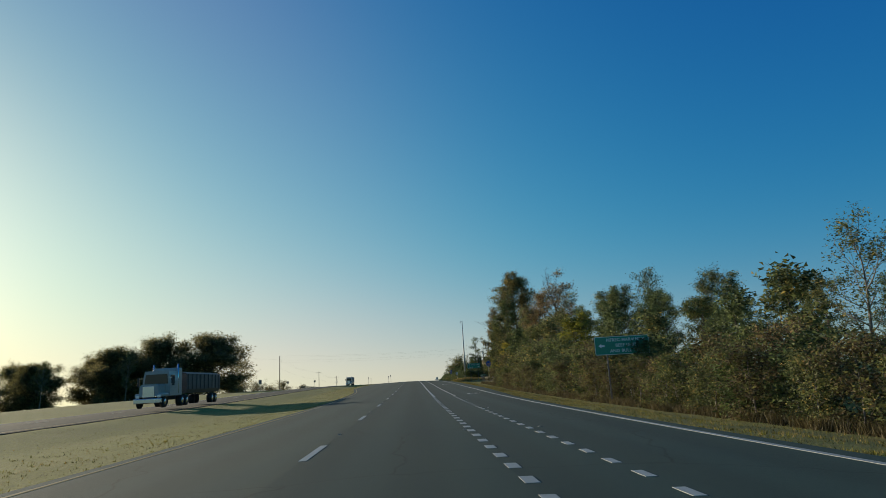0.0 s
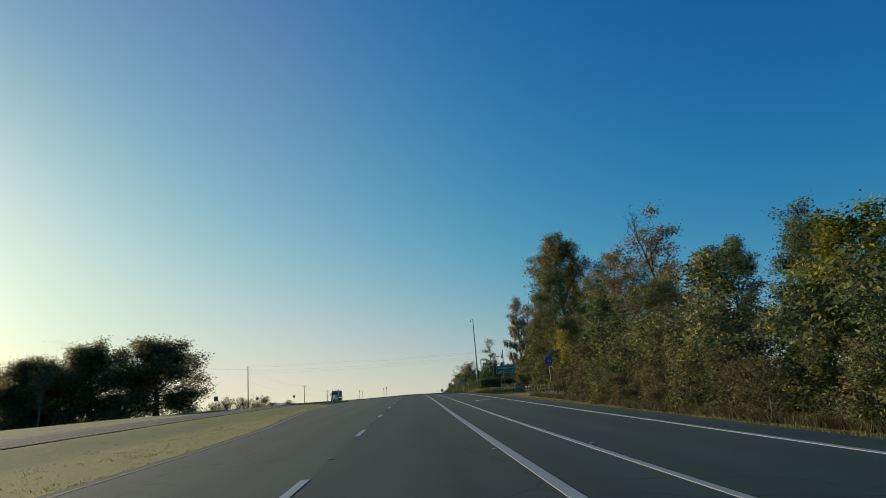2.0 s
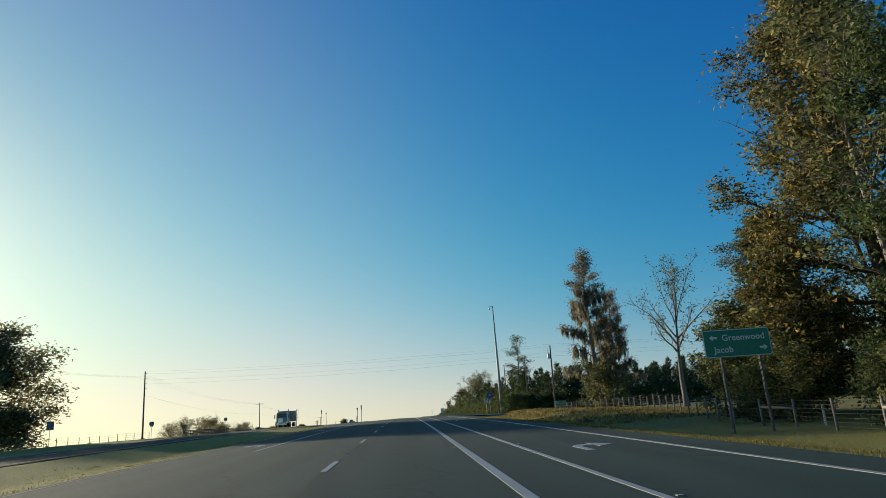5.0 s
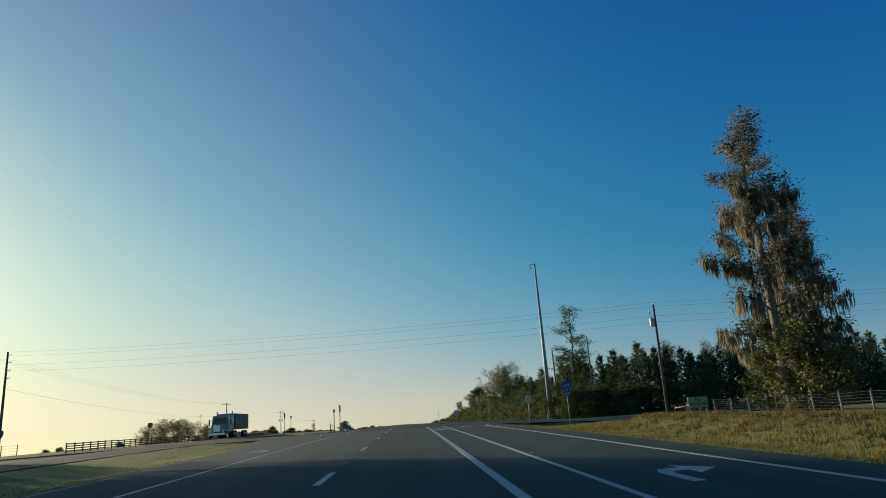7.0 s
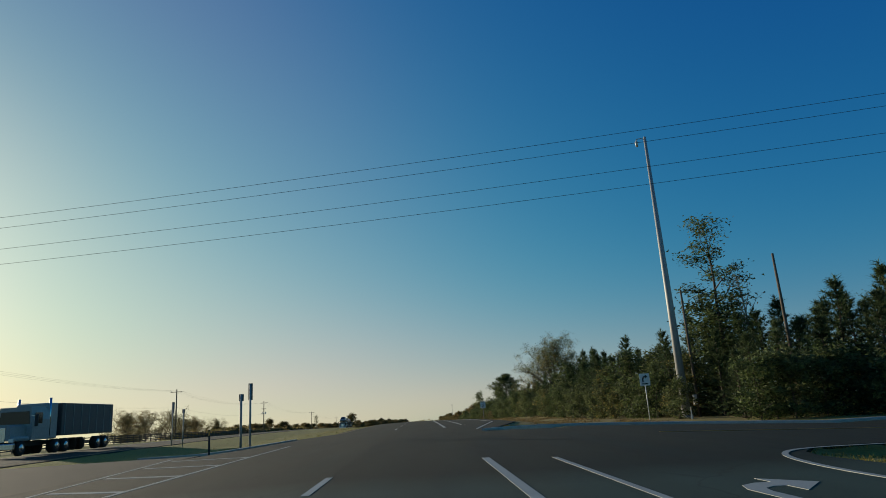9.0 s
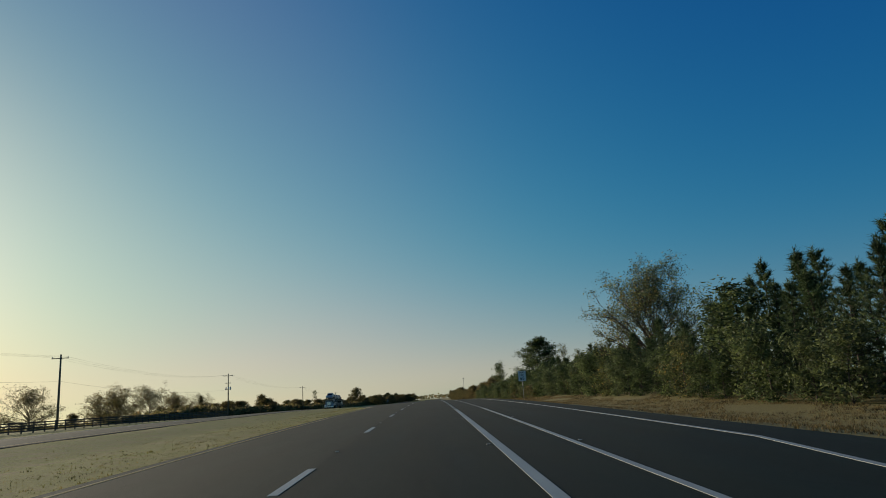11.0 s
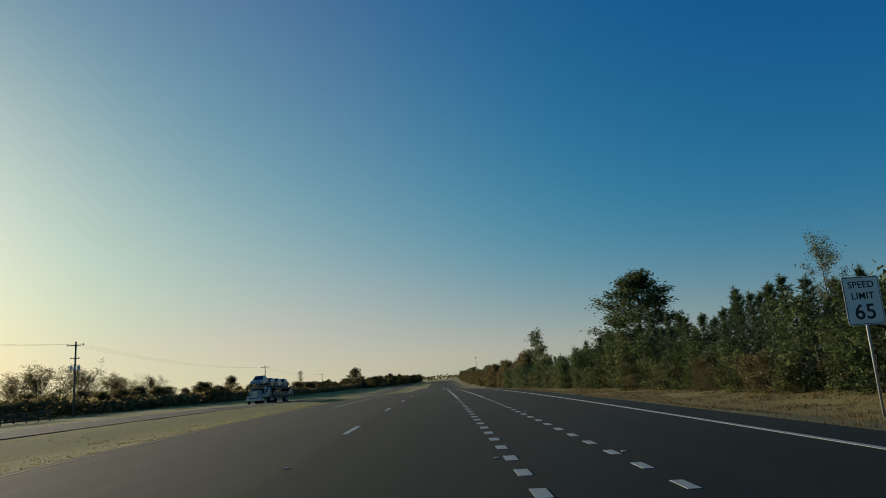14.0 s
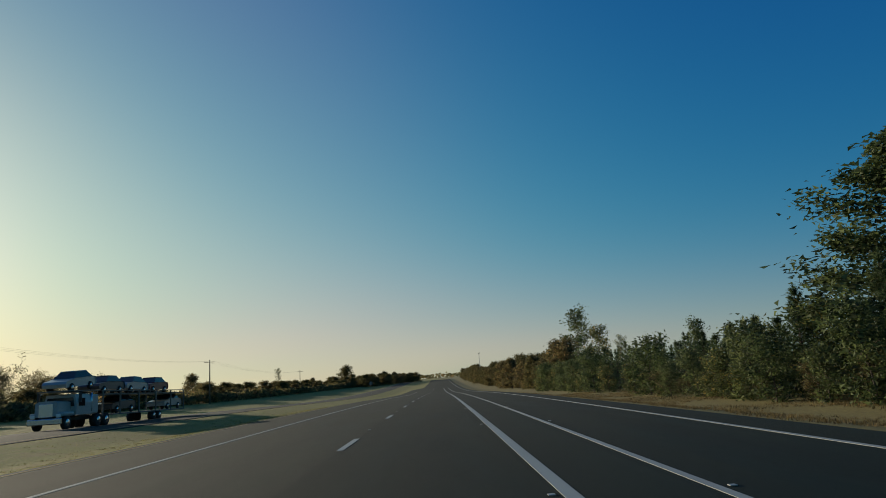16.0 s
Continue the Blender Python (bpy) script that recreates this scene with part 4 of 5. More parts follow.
for k in range(20):                              # across the side road
    rw.choice(pines).plant(33 + k * 2.3 + rw.uniform(-.6, .6), 294.5 + rw.uniform(-1, 1.0), rw.uniform(0.78, 0.94), T(), 1.95, PINE_GROUP)
    rw.choice(pines).plant(34 + k * 2.3 + rw.uniform(-.6, .6), 302.5 + rw.uniform(-1, 1.0), rw.uniform(0.9, 1.1), T(), 1.95, PINE_GROUP)
    rw.choice(pines).plant(32 + k * 2.5 + rw.uniform(-.6, .6), 299 + rw.uniform(-1, 1.5), rw.uniform(0.88, 1.08), T(), 1.95, PINE_GROUP)
for x, y, s in ((26.2, 297.5, .62), (28.0, 299.5, .70), (30.0, 298, .75), (31.6, 301, .8), (27.2, 303.5, .75), (29.6, 305, .85), (32.4, 306, .9), (35, 308, .95), (24.6, 300.5, .55)):
    rw.choice(pines).plant(x, y, s, T(), 1.95, PINE_GROUP)
for k in range(11):
    green_bush[1].plant(23.0 + k * 1.15, 295.6 + rw.uniform(-.8, .8), rw.uniform(0.7, 1.0), T(), 1.3, "brush along the wood")
for k in range(20):
    rw.choice(green_bush + small_tree).plant(30.5 + k * 2.5, 291.5 + rw.uniform(-.6, .6), rw.uniform(0.7, 0.95), T(), 1.35, "brush along the wood", "dense green growth before the plantation")
for x, y, v in ((36, 296.5, 0.50), (41, 298, 0.55), (47, 297, 0.52)):
    sparse[1].plant(x, y, v, T(), 1.3, WOOD)
# beside the last stretch
vined.plant(29.0, 312.3, 1.0, 0.5, 1.5)
snag.plant(31.2, 309.5, 0.72, 2.0)
vase.plant(26.4, 380.5, 1.02, 2.6, 1.12)
tall_pine.plant(28.2, 479.5, 0.88, 0.9, 1.55)
pines[1].plant(25.6, 352, 0.98, 2.0, 1.5, PINE_GROUP, "tall dense pine beside the road")
y = 308.0
while y < 560:
    base = float(np.interp(y, [308, 335, 370, 400, 450, 480, 560], [24.5, 21.5, 20.0, 20.5, 20.5, 19.0, 19.5]))
    grown = float(np.interp(y, [308, 350, 362, 376, 400, 470, 486, 560], [1.2, 1.2, 0.98, 0.88, 0.92, 0.95, 0.76, 0.72]))
    if rw.random() < 0.85:
        rw.choice(green_bush[1:] * 3 + green_bush[:1]).plant(base - 1.6 + rw.uniform(-.6, .6), y, rw.uniform(0.45, 0.9), T(), 1.15, "brush along the wood")
    kinds = pines if y < 500 else pines_far
    (rw.choice(kinds) if rw.random() < 0.7 else rw.choice(small_tree[:1] * 3 + small_tree[1:])).plant(base + 1.5 + rw.uniform(-.8, .8), y + 1, grown * rw.uniform(0.5, 0.72), T(), 1.7, PINE_GROUP)
    rw.choice(kinds).plant(base + 4.6 + rw.uniform(-.8, .8), y, grown * rw.uniform(0.62, 0.82), T(), 1.7, PINE_GROUP)
    pines_far[0].plant(base + 3.2 + rw.uniform(-.5, .5), y - 0.8, grown * rw.uniform(0.46, 0.62), T(), 1.9, PINE_GROUP)
    if rw.random() < 0.6:
        rw.choice(kinds).plant(base + 8.5 + rw.uniform(-1, 1), y, grown * rw.uniform(0.72, 0.92), T(), 1.7, PINE_GROUP)
    y += rw.uniform(2.7, 3.5)
for x, y, k, s in ((24, 330, sparse[0], 0.40), (25, 427, sparse[1], 0.46), (24, 412, sparse[0], 0.36), (26.7, 569.5, small_tree[0], 1.6), (25, 505, small_tree[0], 0.70), (23, 525, sparse[0], 0.34), (24, 540, small_tree[1], 1.0)):
    k.plant(x, y, s, T(), 1.0, WOOD)
for k in range(44):                              # dry brush at the foot of the plantation
    rb = random.Random(700 + k)
    rb.choice(bushes[:1] + bushes[2:] + green_bush[:1]).plant(rb.uniform(17.2, 19.4), 418 + k * 2.0, rb.uniform(0.26, 0.5), rb.uniform(0, 6), 1.35, "brush along the wood")
y = 562.0
while y < 1000:
    rw.choice(far_round).plant(20 + rw.uniform(0, 3), y, rw.uniform(0.45, 0.68), T(), 1.1, WOOD)
    if rw.random() < .5:
        rw.choice(far_round).plant(27 + rw.uniform(0, 5), y, rw.uniform(0.55, 0.85), T(), 1.2, WOOD)
    y += rw.uniform(7, 10)

# left of the road: the oak grove
oaks[0].plant(-77, 263, 0.97, 0.4, 1.36, "oaks of the grove", "large spreading oak standing apart at the grove's end")
for x, y, s, k in ((-97, 266, 1.0, 1), (-113, 262, 0.90, 0), (-126, 272, 0.82, 1), (-140, 258, 0.74, 0), (-154, 275, 0.80, 1), (-170, 262, 0.74, 0), (-186, 280, 0.8, 1), (-206, 268, 0.78, 0), (-118, 285, 0.85, 1), (-228, 290, 0.85, 0)):
    oaks[k].plant(x, y, s, T(), 1.12, "oaks of the grove")
for x, y in ((-104, 250), (-133, 248), (-149, 252), (-165, 250), (-183, 256)):
    sparse[0].plant(x, y, rw.uniform(0.7, 0.95), T(), 1.3, "oaks of the grove")
# far trees past the junction
FAR = "trees along the far fields"
for x, y, k, s in ((-178, 672, bare_far[0], 1.15), (-166, 668, bare_far[1], 1.3), (-154, 676, bare_far[0], 1.3), (-143, 684, bare_far[1], 1.0), (-149, 707, bare_far[0], 0.95), (-134, 705, bare_far[1], 0.9), (-126, 690, far_round[1], 0.42), (-116, 700, far_round[1], 0.6), (-108.5, 741, far_round[0], 0.95), (-93, 745, far_round[1], 0.5), (-101, 725, far_round[1], 0.5), (-85, 800, sparse[0], 0.68), (-76, 850, far_round[0], 0.55), (-80, 820, far_round[0], 0.5),
                   (-82, 1025, far_round[1], 1.4), (-58, 950, far_round[0], 0.55), (-66, 960, far_round[0], 0.7), (-44, 1000, far_round[1], 0.8), (-36, 990, far_round[0], 0.7), (-30, 1010, far_round[1], 0.6), (-21, 1060, far_round[0], 0.45),
                   (-215, 720, far_round[1], 0.9), (-250, 700, far_round[0], 0.85), (-290, 760, far_round[1], 0.9), (-185, 690, far_round[1], 0.6), (-360, 800, far_round[0], 1.0), (-420, 780, far_round[1], 1.0), (-480, 820, far_round[0], 1.0)):
    k.plant(x, y, s, T(), 1.15, FAR)
for k in range(34):                              # the wooded end of the far hedge
    y = 850 + k * 5.2
    rw.choice(far_round).plant(-62 + k * 1.25 + rw.uniform(-7, 7), y, rw.uniform(0.42, 0.66), T(), 1.5, FAR)
bare_far[1].plant(-86, 452, 0.60, 1.2, 1.25, FAR, "wide bare thicket behind the board fence")
bare_far[0].plant(-76, 470, 0.42, 2.2, 1.2, FAR, "wide bare thicket behind the board fence")
y = 520.0
while y < 1010:
    rw.choice(far_round).plant(-66 + (y - 520) * .03 - rw.uniform(0, 16), y, rw.uniform(0.30, 0.46), T(), 1.7, "hedge along the far carriageway")
    y += rw.uniform(3.4, 5.6)


def undergrowth():
    """Dense low growth between the hedge trees."""
    r = random.Random(12)
    V, F = [], []
    for _ in range(26000):
        y = 470 + 560 * r.random() ** 1.3
        x = -64 + (y - 520) * .03 - abs(r.gauss(0, 7))
        h = 2.5 + 1.8 * noise.noise(Vector((x * .05, y * .035, 2))) + 0.8 * noise.noise(Vector((x * .2, y * .17, 7)))
        z = ground_z(x, y) + r.random() ** 0.7 * max(.5, h)
        k = r.uniform(.28, .62)
        u = Vector((r.gauss(0, 1), r.gauss(0, 1), r.gauss(0, .8))).normalized() * k
        w = u.orthogonal().normalized() * k * .7
        o = len(V)
        V += [(x - u.x, y - u.y, z - u.z), (x + u.x + w.x, y + u.y + w.y, z + u.z + w.z), (x + u.x - w.x, y + u.y - w.y, z + u.z - w.z)]
        F.append((o, o + 1, o + 2))
    return mesh_of("undergrowth", V, F, LEAF_FAR)


tagged(new("undergrowth", undergrowth()), "dense low undergrowth along the far hedge", "undergrowth", kind="stuff")


# distant woods on the skyline
def far_woods():
    r = random.Random(3)
    V, F = [], []
    for k in range(9000):
        a = r.uniform(-1.25, 1.25)
        d = r.uniform(1250, 1700)
        x, y = math.sin(a) * d * 1.25, 250 + math.cos(a) * d
        h = 7 + 5 * noise.noise(Vector((x * 0.012, y * 0.012, 1))) + 3 * noise.noise(Vector((x * 0.06, y * 0.06, 5)))
        z = ground_z(x, y) + r.random() ** 0.6 * max(3, h)
        s = r.uniform(1.2, 3.2)
        u = Vector((r.gauss(0, 1), r.gauss(0, 1), r.gauss(0, 1))).normalized()
        w = u.orthogonal().normalized()
        q = u.cross(w)
        o = len(V)
        for c in (u * s, w * s, -u * s * .8, -w * s, q * s):
            V.append((x + c.x, y + c.y, z + c.z))
        F += [(o, o + 1, o + 4), (o + 1, o + 2, o + 4), (o + 2, o + 3, o + 4), (o + 3, o, o + 4)]
    return mesh_of("far_woods", V, F, LEAF_FAR)


tagged(new("far_woods", far_woods()), "low dark woods along the horizon", "woods", kind="stuff")


# ---- grass and weeds ----
def blades(name, places, height, width, material, seed, per=3):
    r = random.Random(seed)
    V, F = [], []
    for x, y in places:
        z = ground_z(x, y) - 0.02
        for _ in range(per):
            a, h, w = r.uniform(0, 6.28), height * r.uniform(0.5, 1.4), width * r.uniform(0.7, 1.3)
            dx, dy = math.cos(a) * w, math.sin(a) * w
            lx, ly = r.gauss(0, .35) * h, r.gauss(0, .35) * h
            px, py = x + r.gauss(0, .06), y + r.gauss(0, .06)
            o = len(V)
            V += [(px - dx, py - dy, z), (px + dx, py + dy, z), (px + lx, py + ly, z + h)]
            F.append((o, o + 1, o + 2))
    return new(name, mesh_of(name, V, F, material))


rg = random.Random(17)
verge = []
while len(verge) < 26000:
    y = rg.uniform(-6, 300)
    x = road_right(y) + 0.05 + abs(rg.gauss(0, 1)) * 3.2
    if x < 19 and not paved(x, y, 0.02):
        verge.append((x, y))
tagged(blades("grass", verge, 0.075, 0.014, BLADES, 1), "short rough grass of the verge", "grass", kind="stuff")
med = []
while len(med) < 20000:
    y = rg.uniform(5, 520)
    x = road_left(y) - 0.1 - abs(rg.gauss(0, 1)) * 4.5
    if x > -20.5 and not paved(x, y, 0.02):
        med.append((x, y))
tagged(blades("grass", med, 0.06, 0.018, BLADES, 2), "short rough grass of the median", "grass", kind="stuff")
weeds = []
while len(weeds) < 6000:
    y = rg.uniform(-8, 140)
    weeds.append((13.9 + abs(rg.gauss(0, .6)), y))
tagged(blades("dry_weeds", weeds, 0.42, 0.018, STRAW_DARK, 3, 4), "tall dry straw weeds before the brush", "weeds", kind="stuff")
weeds = []
while len(weeds) < 22000:
    y = rg.uniform(300, 520)
    x = 8.4 + rg.random() ** 0.7 * 11.5
    if noise.noise(Vector((x * .3, y * .12, 4))) > -0.1 and not paved(x, y, .1):
        weeds.append((x, y))
tagged(blades("dry_weeds", weeds, 0.10, 0.02, STRAW, 4, 4), "short straw-brown dry grass below the pines", "weeds", kind="stuff")
weeds = []
while len(weeds) < 15000:
    y, x = rg.uniform(186, 264), rg.uniform(11.5, 27)
    if not paved(x, y, .2):
        weeds.append((x, y))
tagged(blades("dry_weeds", [p for p in weeds if 13 < p[0] < 21 and p[1] < 250][::2], 0.22, 0.022, STRAW, 6, 4), "straw-brown dry growth on the face of the roadside bank", "weeds", kind="stuff")
tagged(blades("dry_weeds", weeds, 0.15, 0.018, BLADES, 5, 4), "rough yellowing grass of the roadside bank", "weeds", kind="stuff")


# ---- signs ----
def sign_on(parent, outline, material, y=0.0, z=0.0, x=0.0, t=0.004, name="panel", label=""):
    bm = prism([(px + x, pz + z) for px, pz in outline], y - t, y)
    return part(name, bm, material, parent, label)


def lettering(parent, text, size, material, x, z, y, spacing=1.05):
    """A line of lettering, centred; each word is a part of its own."""
    meshes = [words(w, size, material, spacing=spacing) for w in text.split()]
    wide = [max(v.co.x for v in me.vertices) - min(v.co.x for v in me.vertices) for me in meshes]
    gap = size * 0.42
    at = x - (sum(wide) + gap * (len(wide) - 1)) / 2
    for me, w in zip(meshes, wide):
        part("lettering", me, None, parent).location = (at + w / 2, y, z)
        at += w + gap


def arrow_outline(s, flip=1):
    return [(flip * px * s, pz * s) for px, pz in ((-0.5, 0), (-0.05, 0.36), (-0.05, 0.13), (0.5, 0.13), (0.5, -0.13), (-0.05, -0.13), (-0.05, -0.36))]


def beam_post(parent, x, z0, z1, y=0.10, w=0.10):
    """A steel I-beam post."""
    bm = bmesh.new()
    box(bm, x - w / 2, x + w / 2, y - w / 2, y - w / 2 + .012, z0, z1)
    box(bm, x - w / 2, x + w / 2, y + w / 2 - .012, y + w / 2, z0, z1)
    box(bm, x - .005, x + .005, y - w / 2 + .012, y + w / 2 - .012, z0, z1)
    return part("post", bm, DARK_STEEL, parent)


def guide_sign(label, x0, y0, z_top, w, h, z_base, lines, posts):
    s = empty("guide_sign", label, "road sign", (x0, y0, z_base))
    zc = z_top - h / 2 - z_base
    board = sign_on(s, round_rect(w, h, 0.12), SIGN_GREEN, 0, zc, 0, 0.006, "board")
    bd = bmesh.new()
    o, i = round_rect(w - .03, h - .03, 0.11), round_rect(w - .09, h - .09, 0.09)
    a = [bd.verts.new((p, -0.009, q + zc)) for p, q in o]
    b = [bd.verts.new((p, -0.009, q + zc)) for p, q in i]
    for k in range(len(o)):
        bd.faces.new((a[k], a[(k + 1) % len(o)], b[(k + 1) % len(o)], b[k]))
    part("border", bd, SIGN_WHITE, board)
    for kind, *v in lines:
        if kind == "text":
            lettering(board, v[0], v[1], SIGN_WHITE, v[2], zc + v[3], -0.010)
        else:
            sign_on(board, arrow_outline(v[0], v[1]), SIGN_WHITE, -0.008, zc + v[3], v[2], 0.003, "arrow")
    for p in posts:
        beam_post(s, p, -0.35, zc + h / 2 - 0.04)
    for q in (-0.3, 0.3):
        part("stringer", boxed(-w / 2 + .1, w / 2 - .1, 0.0, 0.045, zc + q * h - .03, zc + q * h + .03), DARK_STEEL, s)
    return s


guide_sign("green guide sign with white lettering on two steel posts", 15.63, 49.4, 5.08, 4.15, 1.36, ground_z(15.6, 49.4),
           [("text", "NFREC-MARIANNA", 0.33, 0.30, 0.40), ("text", "BEEF UNIT", 0.33, 0.30, 0.0), ("text", "AND BULL TEST", 0.33, 0.30, -0.40), ("arrow", 0.46, 1, -1.55, 0.0)], (-1.18, 1.10))
guide_sign("green guide sign naming two towns, on two steel posts", 15.38, 170.5, 9.42, 3.22, 1.29, ground_z(15.4, 170.5),
           [("text", "Greenwood", 0.40, 0.32, 0.24), ("text", "Jacob", 0.40, -0.70, -0.30), ("arrow", 0.38, 1, -1.12, 0.27), ("arrow", 0.38, -1, 1.22, -0.27)], (-0.85, 1.0))


def pipe_post(parent, x, z0, z1, r=0.032, mat=STEEL, y=0.045):
    return part("post", tubes_mesh("post", [([(x, y, z0), (x, y, z1)], [r, r], 10)], mat), None, parent)


PENTAGON = [(-0.40, 0.40), (0.0, 0.46), (0.40, 0.40), (0.46, 0.02), (0.26, -0.46), (-0.26, -0.46), (-0.46, 0.02)]


def county_sign(x, y, zc, plate_above, label):
    g = ground_z(x, y)
    s = empty("county_route_sign", label, "road sign", (x, y, g))
    z = zc - g
    board = sign_on(s, PENTAGON, SIGN_BLUE, 0, z, 0, 0.005, "board")
    lettering(board, "162", 0.36, SIGN_YELLOW, 0, z + 0.03, -0.008)
    part("county_name_bar", boxed(-.17, .17, -0.008, -0.005, z - .30, z - .26), SIGN_YELLOW, board)
    bz = z + 0.62 if plate_above else z - 0.64
    plate = sign_on(s, round_rect(0.58, 0.32, 0.04), SIGN_BLUE, 0, bz, 0, 0.005, "plate")
    if plate_above:
        part("legend_bar", boxed(-.18, .18, -0.008, -0.005, bz - .06, bz + .06), SIGN_YELLOW, plate)
    else:
        bm = prism([(px, pz + bz) for px, pz in ((-.22, 0), (-.10, .10), (-.10, .04), (.10, .04), (.10, .10), (.22, 0), (.10, -.10), (.10, -.04), (-.10, -.04), (-.10, -.10))], -.009, -.005)
        part("arrow", bm, SIGN_YELLOW, plate)
    pipe_post(s, 0, -0.3, max(bz, z) + 0.1)
    return s


county_sign(14.5, 129.3, 7.15, True, "blue county route sign with small plate above, on a steel post")
county_sign(14.1, 255.0, 10.75, False, "blue county route sign with double arrow plate below")


def turn_sign():
    x, y = 19.8, 308.4
    g = ground_z(x, y)
    s = empty("lane_use_sign", "white lane-use sign with black curved arrow on pale post", "road sign", (x, y, g))
    z = 11.75 - g
    b = sign_on(s, round_rect(0.92, 1.05, 0.06), SIGN_WHITE, 0, z, 0, 0.005, "board")
    pts = [(-.22, -.28), (-.10, -.28), (-.10, -.02), (-.04, .10), (.06, .14), (.06, .02), (.28, .21), (.06, .40), (.06, .27), (-.10, .22), (-.22, .04)]
    sign_on(b, [(p, q + .06) for p, q in pts], SIGN_BLACK, -0.006, z, 0, 0.003, "arrow")
    part("legend_bar", boxed(-.28, .28, -0.009, -0.006, z - .42, z - .32), SIGN_BLACK, b)
    pipe_post(s, 0, -0.3, z + .3, 0.04, SIGN_WHITE)


turn_sign()


def speed_sign():
    x, y = 14.1, 407.2
    g = ground_z(x, y)
    s = empty("speed_limit_sign", "white speed limit sign with black lettering on a post", "road sign", (x, y, g))
    z = 12.73 - g
    b = sign_on(s, round_rect(1.20, 1.55, 0.08), SIGN_WHITE, 0, z, 0, 0.005, "board")
    o, i = round_rect(1.15, 1.50, 0.07), round_rect(1.11, 1.46, 0.06)
    bd = bmesh.new()
    a = [bd.verts.new((p, -0.008, q + z)) for p, q in o]
    c = [bd.verts.new((p, -0.008, q + z)) for p, q in i]
    for k in range(len(o)):
        bd.faces.new((a[k], a[(k + 1) % len(o)], c[(k + 1) % len(o)], c[k]))
    part("border", bd, SIGN_BLACK, b)
    lettering(b, "SPEED", 0.30, SIGN_BLACK, 0, z + .50, -0.009)
    lettering(b, "LIMIT", 0.30, SIGN_BLACK, 0, z + .14, -0.009)
    lettering(b, "65", 0.68, SIGN_BLACK, 0, z - .38, -0.009)
    pipe_post(s, 0, -0.3, z + .6, 0.04)


speed_sign()


def farm_sign():
    x, y = 26.4, 256.0
    g = ground_z(x, y)
    s = empty("farm_sign", "small pale green board sign with dark lettering by the fence", "sign", (x, y, g), 8)
    b = part("board", boxed(-1.0, 1.0, -.02, .02, .62, 1.58, .01), plain("pale_green_board", (0.28, 0.42, 0.30), 0.7), s)
    lettering(b, "FIG", 0.36, SIGN_BLACK, 0, 1.33, -0.024)
    lettering(b, "PRESERVES", 0.33, SIGN_BLACK, 0, .92, -0.024)
    for px in (-.85, .85):
        part("post", boxed(px - .045, px + .045, .022, .11, -.3, 1.5, .008), POST_WOOD, s)


farm_sign()


def sign_back(x, y, w, h, ztop, label, shape=None, post=0.04, name="roadside_sign"):
    """A sign of the other carriageway, seen from behind."""
    g = ground_z(x, y)
    s = empty(name, label, "road sign", (x, y, g))
    z = ztop - h / 2 - g
    out = shape or round_rect(w, h, min(w, h) * .08)
    b = sign_on(s, out, SIGN_BACK, 0, z, 0, 0.006, "board")
    part("bracket", boxed(-w * .35, w * .35, -.03, -.008, z + h * .18, z + h * .24), STEEL, b)
    part("bracket", boxed(-w * .35, w * .35, -.03, -.008, z - h * .24, z - h * .18), STEEL, b)
    pipe_post(s, 0, -.3, z + h * .45, post, STEEL, -0.06)
    return s


sign_back(-20.2, 305, 0.22, 0.9, 12.2, "tall narrow object marker seen from its bare metal back")
sign_back(-19.0, 304, 0.24, 0.32, 11.55, "small sign seen from its bare metal back")
sign_back(-10.6, 289.2, 0.28, 0.40, 11.55, "small sign on a thick post, seen from behind", post=0.07)
sign_back(-9.6, 287.3, 0.24, 0.92, 12.0, "tall narrow object marker seen from its bare metal back", post=0.06)
sign_back(-56.5, 252.7, 1.15, 1.35, 11.5, "rectangular sign seen from behind at the field edge")
sign_back(-52.2, 284.3, 1.0, 1.0, 11.6, "pentagon route sign seen from behind", [(p * 1.1, q * 1.1) for p, q in PENTAGON])
sign_back(-46, 318, 0.9, 0.9, 12.6, "pentagon route sign seen from behind", PENTAGON)
sign_back(-25.0, 690, 1.2, 1.2, 11.4, "diamond warning sign far along the road", [(0, .8), (.8, 0), (0, -.8), (-.8, 0)])


def marker_post(x, y, h, label, mat):
    g = ground_z(x, y)
    s = empty("marker_post", label, "post", (x, y, g))
    part("post", boxed(-.05, .05, -.012, .012, -.2, h, .006), mat, s)
    part("reflector", boxed(-.035, .035, -.016, -.0125, h - .25, h - .06), REFLECTOR, s)


marker_post(16.9, 52.5, 1.05, "thin pale utility marker post with an amber top", SIGN_WHITE)
marker_post(18.6, 170.2, 0.95, "short white marker post by the fence", SIGN_WHITE)
marker_post(-10.3, 282.3, 1.2, "dark flexible marker post at the median nose", TRUCK_BLACK)
marker_post(22.2, 305, 1.0, "thin pale marker post beside the poles", SIGN_WHITE)


